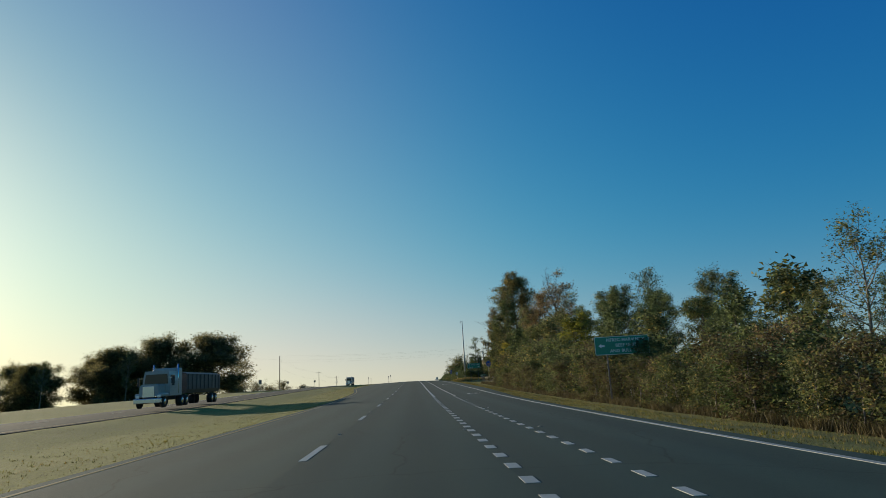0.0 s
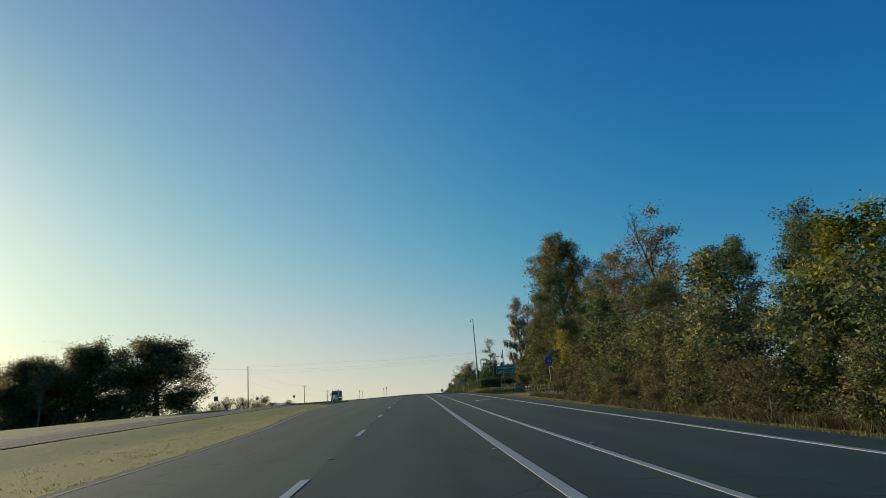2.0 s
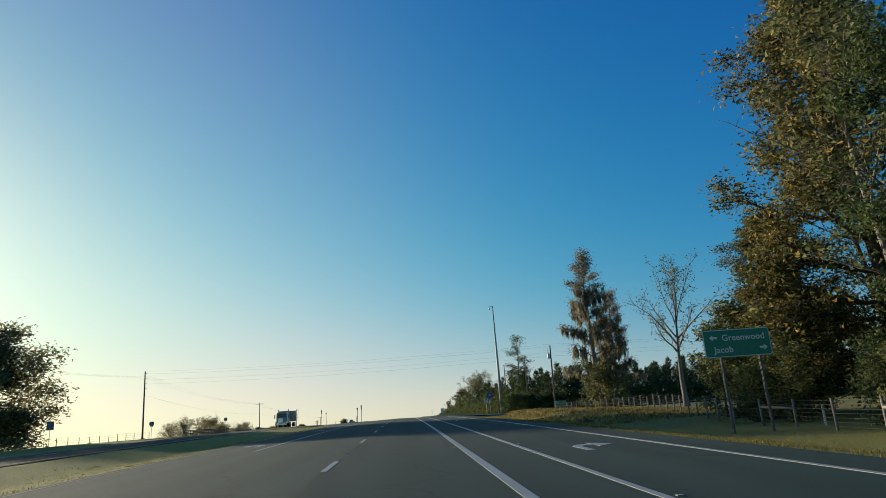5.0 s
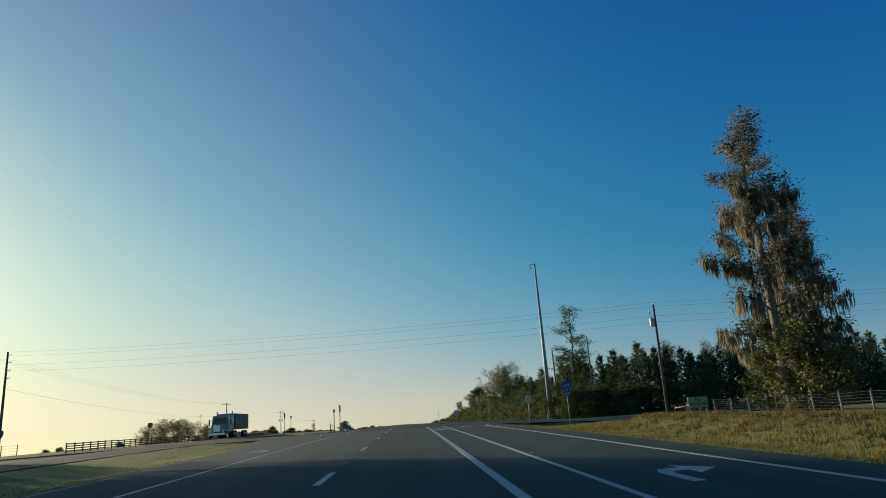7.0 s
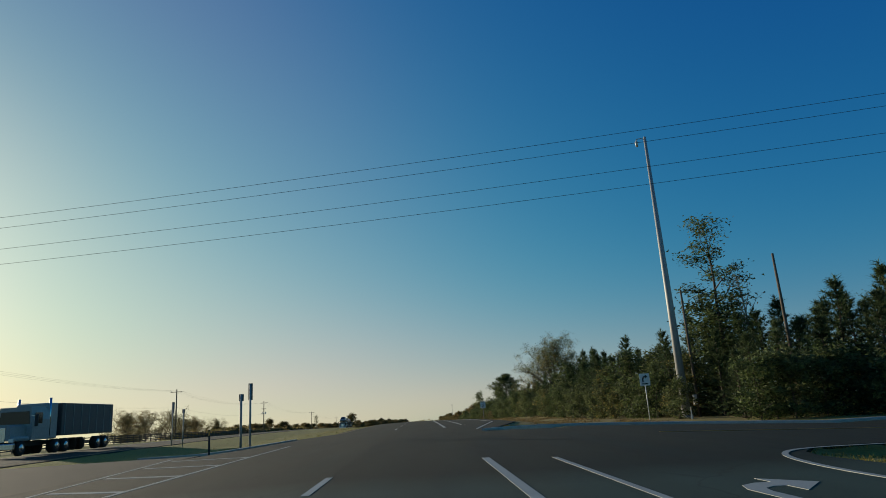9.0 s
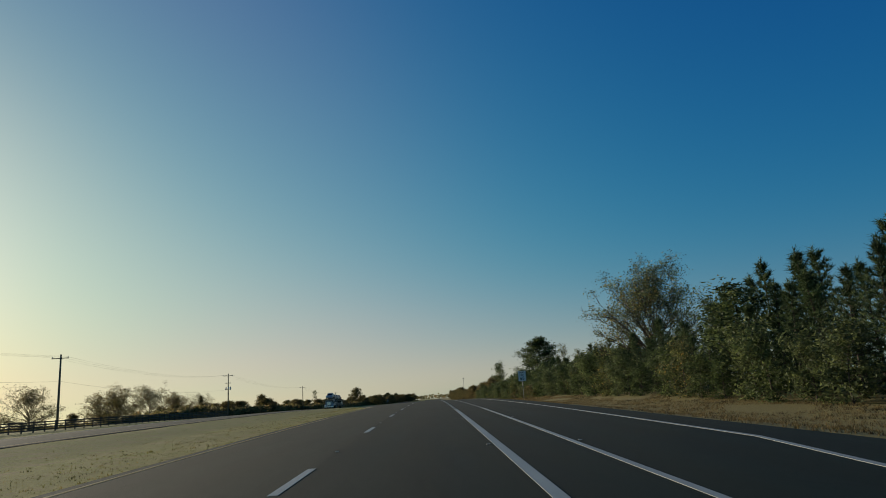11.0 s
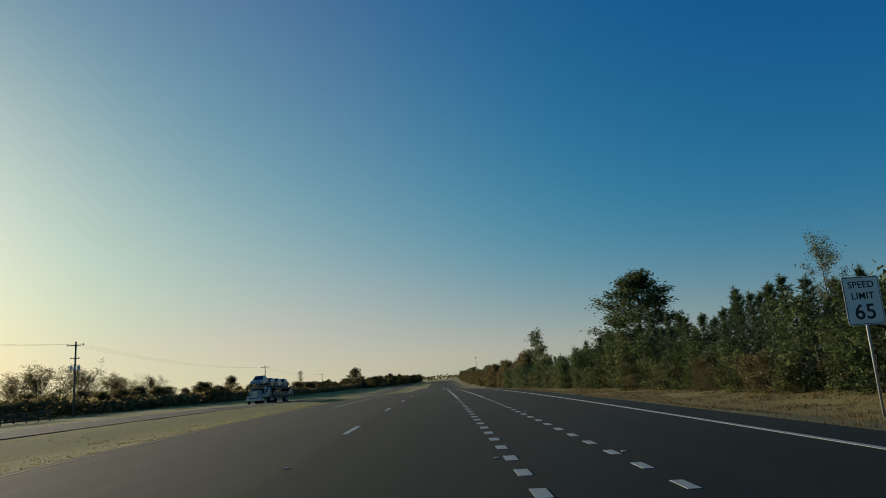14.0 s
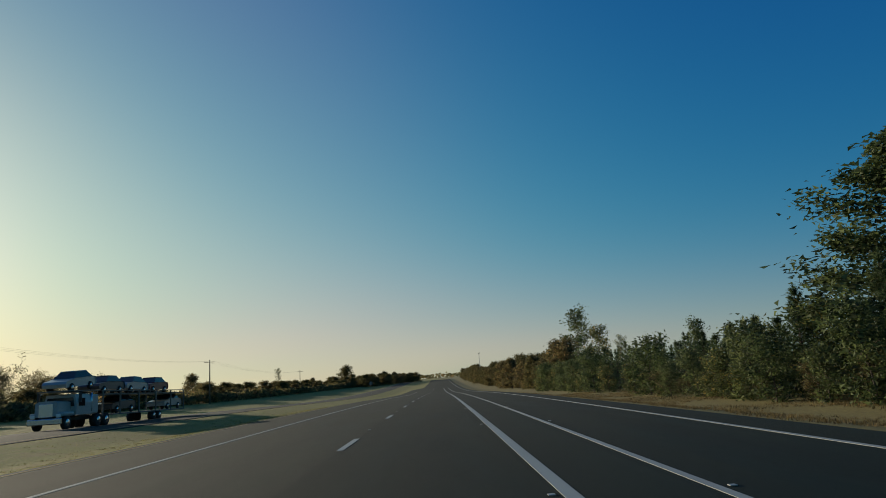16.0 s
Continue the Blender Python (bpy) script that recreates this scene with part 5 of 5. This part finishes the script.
# ---- poles and wires ----
def wood_pole(x, y, top, label, arms=(), lean=0.0, r=0.16, extra=None):
    g = ground_z(x, y)
    s = empty("utility_pole", label, "utility pole", (x, y, g), 0, "utility poles")
    H = top - g
    part("pole", tubes_mesh("pole", [([(0, 0, -.4), (lean * H * .5, 0, H * .5), (lean * H, 0, H)], [r * 1.15, r, r * .72], 10)], POLE_WOOD), None, s)
    for dz, w in arms:
        z = H - dz
        a = part("crossarm", boxed(-w / 2, w / 2, -.06 - r, .05 - r, z - .06, z + .06, .01), POLE_WOOD, s)
        n = 3 if w > 2 else 2
        for k in range(n):
            px = -w / 2 + .12 + (w - .24) * k / (n - 1)
            part("insulator", tubes_mesh("insulator", [([(px, -r, z + .06), (px, -r, z + .14), (px, -r, z + .26)], [.03, .07, .04], 8)], CERAMIC), None, a)
    return s, H


def transformer(s, x, z, r=0.22, h=0.75):
    c = part("transformer", tubes_mesh("transformer", [([(x, -.1, z), (x, -.1, z + .05), (x, -.1, z + h - .08), (x, -.1, z + h)], [r * .9, r, r, r * .8], 14)], CERAMIC), None, s)
    part("bushing", tubes_mesh("bushing", [([(x + .05, -.1, z + h - .02), (x + .05, -.1, z + h + .25)], [.05, .03], 8)], POLE_WOOD), None, c)


pA, hA = wood_pole(-57.2, 293, 22.9, "tall wooden utility pole with side insulators", r=0.17)
for k in range(4):
    part("insulator", tubes_mesh("insulator", [([(0.1, 0, hA - .5 - k * 1.1), (0.55, 0, hA - .45 - k * 1.1), (0.6, 0, hA - .25 - k * 1.1)], [.04, .05, .03], 8)], CERAMIC), None, pA)
pB, hB = wood_pole(-56.4, 407.8, 20.7, "wooden utility pole with one crossarm", [(0.6, 2.6)])
pC, hC = wood_pole(-55.2, 489.8, 20.7, "wooden utility pole with crossarms and transformers", [(0.6, 2.7), (2.6, 1.4)])
for px in (-.55, .0, .55):
    transformer(pC, px * 1.1, hC - 4.4, .2, .7)
pD, hD = wood_pole(-59, 617, 19.8, "wooden utility pole with one crossarm", [(0.6, 2.6)])
pE, hE = wood_pole(-62, 745, 18.6, "wooden utility pole with one crossarm", [(0.6, 2.6)])
pR, hR = wood_pole(28.1, 268.3, 19.9, "leaning wooden utility pole carrying a grey transformer", [], 0.02)
transformer(pR, -0.22, hR - 2.5, .27, .95)
part("bracket", boxed(-.35, .25, -.05, .05, hR - 1.75, hR - 1.68), STEEL, pR)
part("cutout_switch", tubes_mesh("cutout_switch", [([(-.33, -.1, hR - 1.1), (-.40, -.1, hR - .45)], [.07, .05], 8)], CERAMIC), None, pR)
part("top_insulator", tubes_mesh("top_insulator", [([(.24, 0, hR - .05), (.24, 0, hR + .3)], [.04, .06], 8)], CERAMIC), None, pR)
pS, hS = wood_pole(25.5, 311.4, 20.1, "plain wooden stub pole with a white meter box", r=0.13)
part("meter_box", boxed(-.45, -.12, -.24, -.05, 1.1, 2.0, .02), SIGN_WHITE, pS)
pT, hT = wood_pole(28.9, 300.2, 20.7, "plain wooden pole beside the side road", r=0.13)


def steel_pole():
    x, y = 23.8, 310.2
    g = ground_z(x, y)
    H = 35.7 - g
    s = empty("steel_monopole", "very tall tapered grey steel pole with a lamp arm", "pole", (x, y, g))
    part("pole", tubes_mesh("pole", [([(0, 0, -.3), (0, 0, H * .4), (0, 0, H)], [.42, .31, .13], 12)], POLE_GREY), None, s)
    part("base_flange", tubes_mesh("base_flange", [([(0, 0, -.1), (0, 0, .16)], [.56, .56], 12)], CONCRETE), None, s)
    a = part("lamp_arm", tubes_mesh("lamp_arm", [([(0, 0, H - .25), (-.45, 0, H - .15), (-.85, 0, H - .2), (-.9, 0, H - .45)], [.05, .05, .045, .04], 8)], STEEL), None, s)
    part("lamp_head", tubes_mesh("lamp_head", [([(-.9, 0, H - .40), (-.9, 0, H - .55), (-.9, 0, H - 1.0)], [.08, .17, .12], 10)], CERAMIC), None, a)


steel_pole()


def mast():
    x, y = 30.1, 933
    g = ground_z(x, y)
    s = empty("light_mast", "thin far mast with a lamp cluster", "pole", (x, y, g))
    H = 26.5 - g
    part("pole", tubes_mesh("pole", [([(0, 0, -.3), (0, 0, H)], [.22, .12], 8)], POLE_GREY), None, s)
    part("lamp_head", boxed(-.6, .6, -.3, .3, H - .2, H + .3, .05), POLE_GREY, s)


mast()


def wire(a, b, sag, label, r=0.008, n=16):
    pts = []
    for k in range(n + 1):
        t = k / n
        p = Vector(a).lerp(Vector(b), t)
        p.z -= sag * 4 * t * (1 - t)
        pts.append(p)
    ob = new("overhead_wire", tubes_mesh("overhead_wire", [(pts, [r] * (n + 1), 4)], WIRE))
    return tagged(ob, label, "wire", "overhead wires")


for za, zb, off in ((22.85, 20.15, 0.0), (22.3, 19.75, 0.25), (21.0, 18.6, 0.0), (20.1, 17.9, 0.0)):
    wire((-56.7, 293 + off, za), (28.35, 268.3 + off, zb), 0.75, "dark overhead wire crossing above the road", 0.009)
    wire((28.35, 268.3 + off, zb), (110, 250 + off, zb - .8), 0.8, "dark overhead wire crossing above the road", 0.009)
for (xa, ya, za), (xb, yb, zb) in (((-57.2, 293, 21.6), (-56.4, 407.8, 20.3)), ((-56.4, 407.8, 20.3), (-55.2, 489.8, 20.3)), ((-55.2, 489.8, 20.3), (-59, 617, 19.4)), ((-59, 617, 19.4), (-62, 745, 18.2)), ((-57.2, 293, 21.6), (-60, 170, 19))):
    for o in (-1.1, 0, 1.1):
        wire((xa + o, ya - .2, za), (xb + o, yb - .2, zb), 1.5, "dark overhead wire along the pole line")
wire((-56.9, 293, 17.6), (-56.2, 407.8, 16.6), 1.4, "dark overhead wire along the pole line", 0.013)
wire((-56.2, 407.8, 16.6), (-55.0, 489.8, 16.4), 1.2, "dark overhead wire along the pole line", 0.013)


# ---- fences ----
def line_points(path, step):
    out, carry = [], 0.0
    for (xa, ya), (xb, yb) in zip(path, path[1:]):
        L = math.hypot(xb - xa, yb - ya)
        d = carry
        while d < L:
            out.append((xa + (xb - xa) * d / L, ya + (yb - ya) * d / L))
            d += step
        carry = d - L
    return out


def board_fence():
    s = empty("board_fence", "black four-rail board fence along the field", "fence", (0, 0, 0))
    pts = line_points([(-49.5, 296), (-50.5, 360), (-52, 480)], 2.6)
    post_me = bpy.data.meshes.new("post")
    b = boxed(-.07, .07, -.07, .07, -.3, 1.42, .01)
    b.to_mesh(post_me)
    b.free()
    post_me.materials.append(FENCE_BLACK)
    for x, y in pts:
        p = part("post", post_me, None, s)
        p.location = (x, y, ground_z(x, y))
    rail_me = bpy.data.meshes.new("rail")
    b = boxed(-.018, .018, 0, 1, -.075, .075)
    b.to_mesh(rail_me)
    b.free()
    rail_me.materials.append(FENCE_BLACK)
    for (xa, ya), (xb, yb) in zip(pts, pts[1:]):
        a, c = Vector((xa + .09, ya, ground_z(xa, ya))), Vector((xb + .09, yb, ground_z(xb, yb)))
        d = c - a
        for h in (0.30, 0.62, 0.94, 1.26):
            r = part("rail", rail_me, None, s)
            r.matrix_basis = Matrix.Translation(a + Vector((0, 0, h))) @ d.to_track_quat('Y', 'Z').to_matrix().to_4x4() @ Matrix.Diagonal((1, d.length, 1, 1))


board_fence()


def wire_fence(path, step, label, height, wires, seed, braces=()):
    r = random.Random(seed)
    s = empty("wire_fence", label, "fence", (0, 0, 0))
    pts = line_points(path, step)
    tops = []
    for x, y in pts:
        g = ground_z(x, y)
        h = height * r.uniform(0.92, 1.12)
        lx, ly = r.gauss(0, .03), r.gauss(0, .03)
        part("post", tubes_mesh("post", [([(x, y, g - .3), (x + lx, y + ly, g + h)], [.065, .055], 8)], POST_WOOD), None, s)
        tops.append((x, y, g))
    for k in range(wires):
        h = height * (0.12 + 0.85 * k / (wires - 1))
        part("strand", tubes_mesh("strand", [([(x, y, g + h) for x, y, g in tops], [.011] * len(tops), 3)], WIRE), None, s)
    for i in braces:
        (xa, ya, ga), (xb, yb, gb) = tops[i], tops[i + 1]
        part("brace_rail", tubes_mesh("brace_rail", [([(xa, ya, ga + .85), (xb, yb, gb + .95)], [.055, .055], 7)], POST_WOOD), None, s)
    return s


wire_fence([(16.9, 140), (17.4, 160), (17.9, 178), (20.2, 188), (22.2, 197), (24.0, 207), (26.2, 225), (27.0, 249), (27.0, 262), (27.0, 265.5)], 3.1, "rustic wire fence on round grey wooden posts", 1.25, 7, 4, (6, 7, 10, 38, 39))
wire_fence([(-62, 262), (-60, 280), (-58, 300)], 3.4, "field wire fence on thin posts", 1.4, 4, 6)
wire_fence([(-62, 262), (-75, 238), (-105, 225)], 4.0, "field wire fence on thin posts", 1.3, 4, 9)


# ---- a barn far off ----
def barn():
    x, y = -112, 655
    g = ground_z(x, y)
    s = empty("barn", "small low barn with a grey metal roof", "building", (x, y, g), 10)
    part("wall", boxed(-5, 5, -4, 4, -.5, 3.0), BARN_WALL, s)
    bm = prism([(-5.5, 2.9), (0, 4.9), (5.5, 2.9), (5.5, 3.05), (0, 5.08), (-5.5, 3.05)], -4.5, 4.5)
    part("roof", bm, ROOF_METAL, s)
    part("door", boxed(-1.4, 1.4, -4.06, -4.0, 0, 2.4), TRUCK_BLACK, s)


barn()


# ---- vehicles on the far carriageway ----
def wheel(parent, x, y, r, w):
    t = part("wheel", tubes_mesh("wheel", [([(x - w / 2, y, r), (x - w / 2 + .03, y, r), (x + w / 2 - .03, y, r), (x + w / 2, y, r)], [r * .9, r, r, r * .9], 20)], RUBBER), None, parent)
    sx = 1 if x > 0 else -1
    part("rim", tubes_mesh("rim", [([(x + sx * (w / 2 - .02), y, r), (x + sx * (w / 2 + .02), y, r)], [r * .58, r * .5], 14)], CHROME), None, t)


def tractor(s, paint, tall=1.0):
    """A conventional long-nosed tractor; its front looks along -y."""
    cab = part("cab", prism([(-1.2, 1.0), (1.2, 1.0), (1.22, 2.4 * tall), (1.05, 3.25 * tall), (-1.05, 3.25 * tall), (-1.22, 2.4 * tall)], 1.7, 3.9), paint, s)
    part("windscreen", prism([(-1.05, 2.1 * tall), (1.05, 2.1 * tall), (.95, 2.95 * tall), (-.95, 2.95 * tall)], 1.66, 1.70), GLASS_DARK, cab)
    for sx in (-1, 1):
        part("side_window", boxed(sx * 1.215 - .012, sx * 1.215 + .012, 2.0, 2.9, 2.1 * tall, 2.85 * tall), GLASS_DARK, cab)
        m = part("mirror", boxed(sx * 1.55 - .1, sx * 1.55 + .1, 1.5, 1.62, 1.9, 2.7, .02), TRUCK_BLACK, cab)
        part("mirror_arm", boxed(min(sx * 1.2, sx * 1.5), max(sx * 1.2, sx * 1.5), 1.54, 1.58, 2.6, 2.64), CHROME, m)
        part("exhaust_stack", tubes_mesh("exhaust_stack", [([(sx * 1.12, 4.0, 1.2), (sx * 1.12, 4.0, 3.9 if tall == 1 else 2.6)], [.09, .09], 10)], CHROME), None, s)
        part("fender", boxed(sx * 1.0 - .22, sx * 1.0 + .22, -.1, 1.5, .95, 1.28, .12), paint, s)
        part("headlight", boxed(sx * .92 - .16, sx * .92 + .16, -.18, -.08, .9, 1.15, .03), LENS_CLEAR, s)
        wheel(s, sx * 1.03, .65, .5, .3)
        for yy in (5.0, 6.3):
            wheel(s, sx * .98, yy, .5, .52)
    part("sleeper", boxed(-1.2, 1.2, 3.9, 5.0, 1.0, 3.55 if tall == 1 else 2.5, .12), paint, s)
    part("hood", prism([(-.82, 1.0), (.82, 1.0), (.78, 1.95), (.5, 2.08), (-.5, 2.08), (-.78, 1.95)], -.1, 1.75), paint, s)
    part("grille", boxed(-.5, .5, -.15, -.1, .95, 1.9, .02), CHROME, s)
    part("bumper", boxed(-1.22, 1.22, -.35, -.12, .42, .85, .06), CHROME, s)
    part("chassis", boxed(-.5, .5, .2, 7.0, .62, .95), TRUCK_BLACK, s)


def flat_truck():
    s = empty("dump_trailer_truck", "pale tractor pulling a low dark open dump trailer", "truck", (-23.3, 61.0, paved_z(-23.3, 69)), 0, "trucks on the far carriageway")
    s.rotation_euler = (radians(1.6), 0, 0)
    tractor(s, TRUCK_WHITE)
    part("trailer_body", prism([(-1.05, 1.15), (1.05, 1.15), (1.25, 1.5), (1.25, 3.0), (1.18, 3.0), (-1.18, 3.0), (-1.25, 3.0), (-1.25, 1.5)], 6.2, 17.5), TRAILER_GREY, s)
    part("tarpaulin", prism([(-1.27, 2.98), (1.27, 2.98), (.7, 3.2), (-.7, 3.2)], 6.2, 17.5), TRUCK_BLACK, s)
    for k in range(9):
        for sx in (-1, 1):
            part("side_rib", boxed(sx * 1.28 - .04, sx * 1.28 + .04, 6.5 + k * 1.3, 6.6 + k * 1.3, 1.5, 2.98), TRAILER_GREY, s)
    for yy in (14.6, 15.9):
        for sx in (-1, 1):
            wheel(s, sx * .98, yy, .5, .52)


def box_truck():
    s = empty("semi_trailer_truck", "white tractor pulling a dark box trailer", "truck", (-28.15, 295.5, paved_z(-28.15, 302)), 0, "trucks on the far carriageway")
    s.rotation_euler = (radians(0.9), 0, 0)
    tractor(s, TRUCK_WHITE)
    b = part("trailer_box", boxed(-1.28, 1.28, 5.4, 13.8, 1.2, 3.55, .04), TRAILER_GREY, s)
    part("wind_fairing", prism([(-1.1, 3.2), (1.1, 3.2), (1.0, 3.45), (-1.0, 3.45)], 3.6, 5.0), TRUCK_WHITE, s)
    for k in range(7):
        for sx in (-1, 1):
            part("panel_rib", boxed(sx * 1.292 - .01, sx * 1.292 + .01, 5.8 + k * 1.25, 5.86 + k * 1.25, 1.3, 3.45), STEEL, b)
    part("underride_rail", boxed(-1.2, 1.2, 13.6, 13.75, .5, .65), STEEL, s)
    for yy in (11.4, 12.7):
        for sx in (-1, 1):
            wheel(s, sx * .98, yy, .5, .52)


def carried_car(truck, y, z, tilt, paint, label, length=4.5):
    """A car standing on a deck of the transporter; its nose looks along -y."""
    k = length / 4.5
    m = truck.matrix_basis @ pose(0, y, z, tilt, 0, 0)
    s = empty("car", label, "car", (0, 0, 0), 0, "cars on the transporter")
    s.matrix_basis = m
    side = [(-2.2, .35), (-2.25, .62), (-2.1, .80), (-1.0, .95), (-.9, 1.0), (1.85, 1.02), (2.15, .95), (2.22, .6), (2.15, .35)]
    bm = bmesh.new()
    rows = [[bm.verts.new((x, q * k, w if x in (-.88, .88) else w * .96 + .02)) for q, w in side] for x in (-.82, -.88, .88, .82)]
    for r0, r1 in zip(rows, rows[1:]):
        for i in range(len(side)):
            bm.faces.new((r0[i], r0[(i + 1) % len(side)], r1[(i + 1) % len(side)], r1[i]))
    bm.faces.new(rows[0])
    bm.faces.new(rows[-1][::-1])
    body = part("body", bm, paint, s)
    bm = bmesh.new()
    low = [bm.verts.new((x, q * k, 1.0)) for x, q in ((-.8, -.95), (.8, -.95), (.8, 1.8), (-.8, 1.8))]
    top = [bm.verts.new((x, q * k, 1.46)) for x, q in ((-.62, -.25), (.62, -.25), (.62, 1.2), (-.62, 1.2))]
    bm.faces.new(low[::-1])
    bm.faces.new(top)
    for i in range(4):
        bm.faces.new((low[i], low[(i + 1) % 4], top[(i + 1) % 4], top[i]))
    part("cabin_glass", bm, GLASS_DARK, body)
    part("roof", boxed(-.63, .63, -.27 * k, 1.22 * k, 1.44, 1.52, .03), paint, body)
    for sx in (-1, 1):
        for q in (-1.35, 1.35):
            wheel(s, sx * .8, q * k, .32, .2)
    return s


def car_transporter():
    s = empty("car_transporter", "tractor pulling a two-deck open trailer loaded with cars", "truck", (-28.2, 491, paved_z(-28.2, 501)), 0, "trucks on the far carriageway")
    s.rotation_euler = (radians(-0.8), 0, 0)
    s.matrix_basis = Matrix.LocRotScale((-28.2, 491, paved_z(-28.2, 491)), Euler((radians(-0.8), 0, 0)), None)
    tractor(s, TRUCK_WHITE, 0.78)
    part("upper_deck", boxed(-1.2, 1.2, 5.4, 23.0, 2.42, 2.52), DARK_STEEL, s)
    part("lower_deck", boxed(-1.2, 1.2, 7.4, 23.0, .78, .90), DARK_STEEL, s)
    part("cab_deck", boxed(-1.15, 1.15, .6, 5.2, 2.72, 2.80), DARK_STEEL, s)
    for yy in (5.6, 8.6, 12.2, 15.8, 19.4, 22.8):
        for sx in (-1, 1):
            part("deck_post", boxed(sx * 1.22 - .05, sx * 1.22 + .05, yy - .06, yy + .06, .8, 2.75), DARK_STEEL, s)
    for sx in (-1, 1):
        part("side_rail", boxed(sx * 1.22 - .04, sx * 1.22 + .04, 5.4, 23, 2.7, 2.78), DARK_STEEL, s)
        for yy in (15.5, 16.8):
            wheel(s, sx * .98, yy, .42, .5)
    for y, z, tilt, paint, tone in ((3.0, 2.80, 4, CAR_SILVER, "silver"), (7.9, 2.52, 0, CAR_DARK, "dark grey"), (12.7, 2.52, -2, CAR_SILVER, "silver"), (17.4, 2.52, 0, CAR_RED, "dull red"), (20.9, .90, 0, CAR_SILVER, "silver"), (10.2, .90, 0, CAR_DARK, "dark grey")):
        carried_car(s, y, z, tilt, paint, tone + " car standing on the transporter's deck")


flat_truck()
box_truck()
car_transporter()
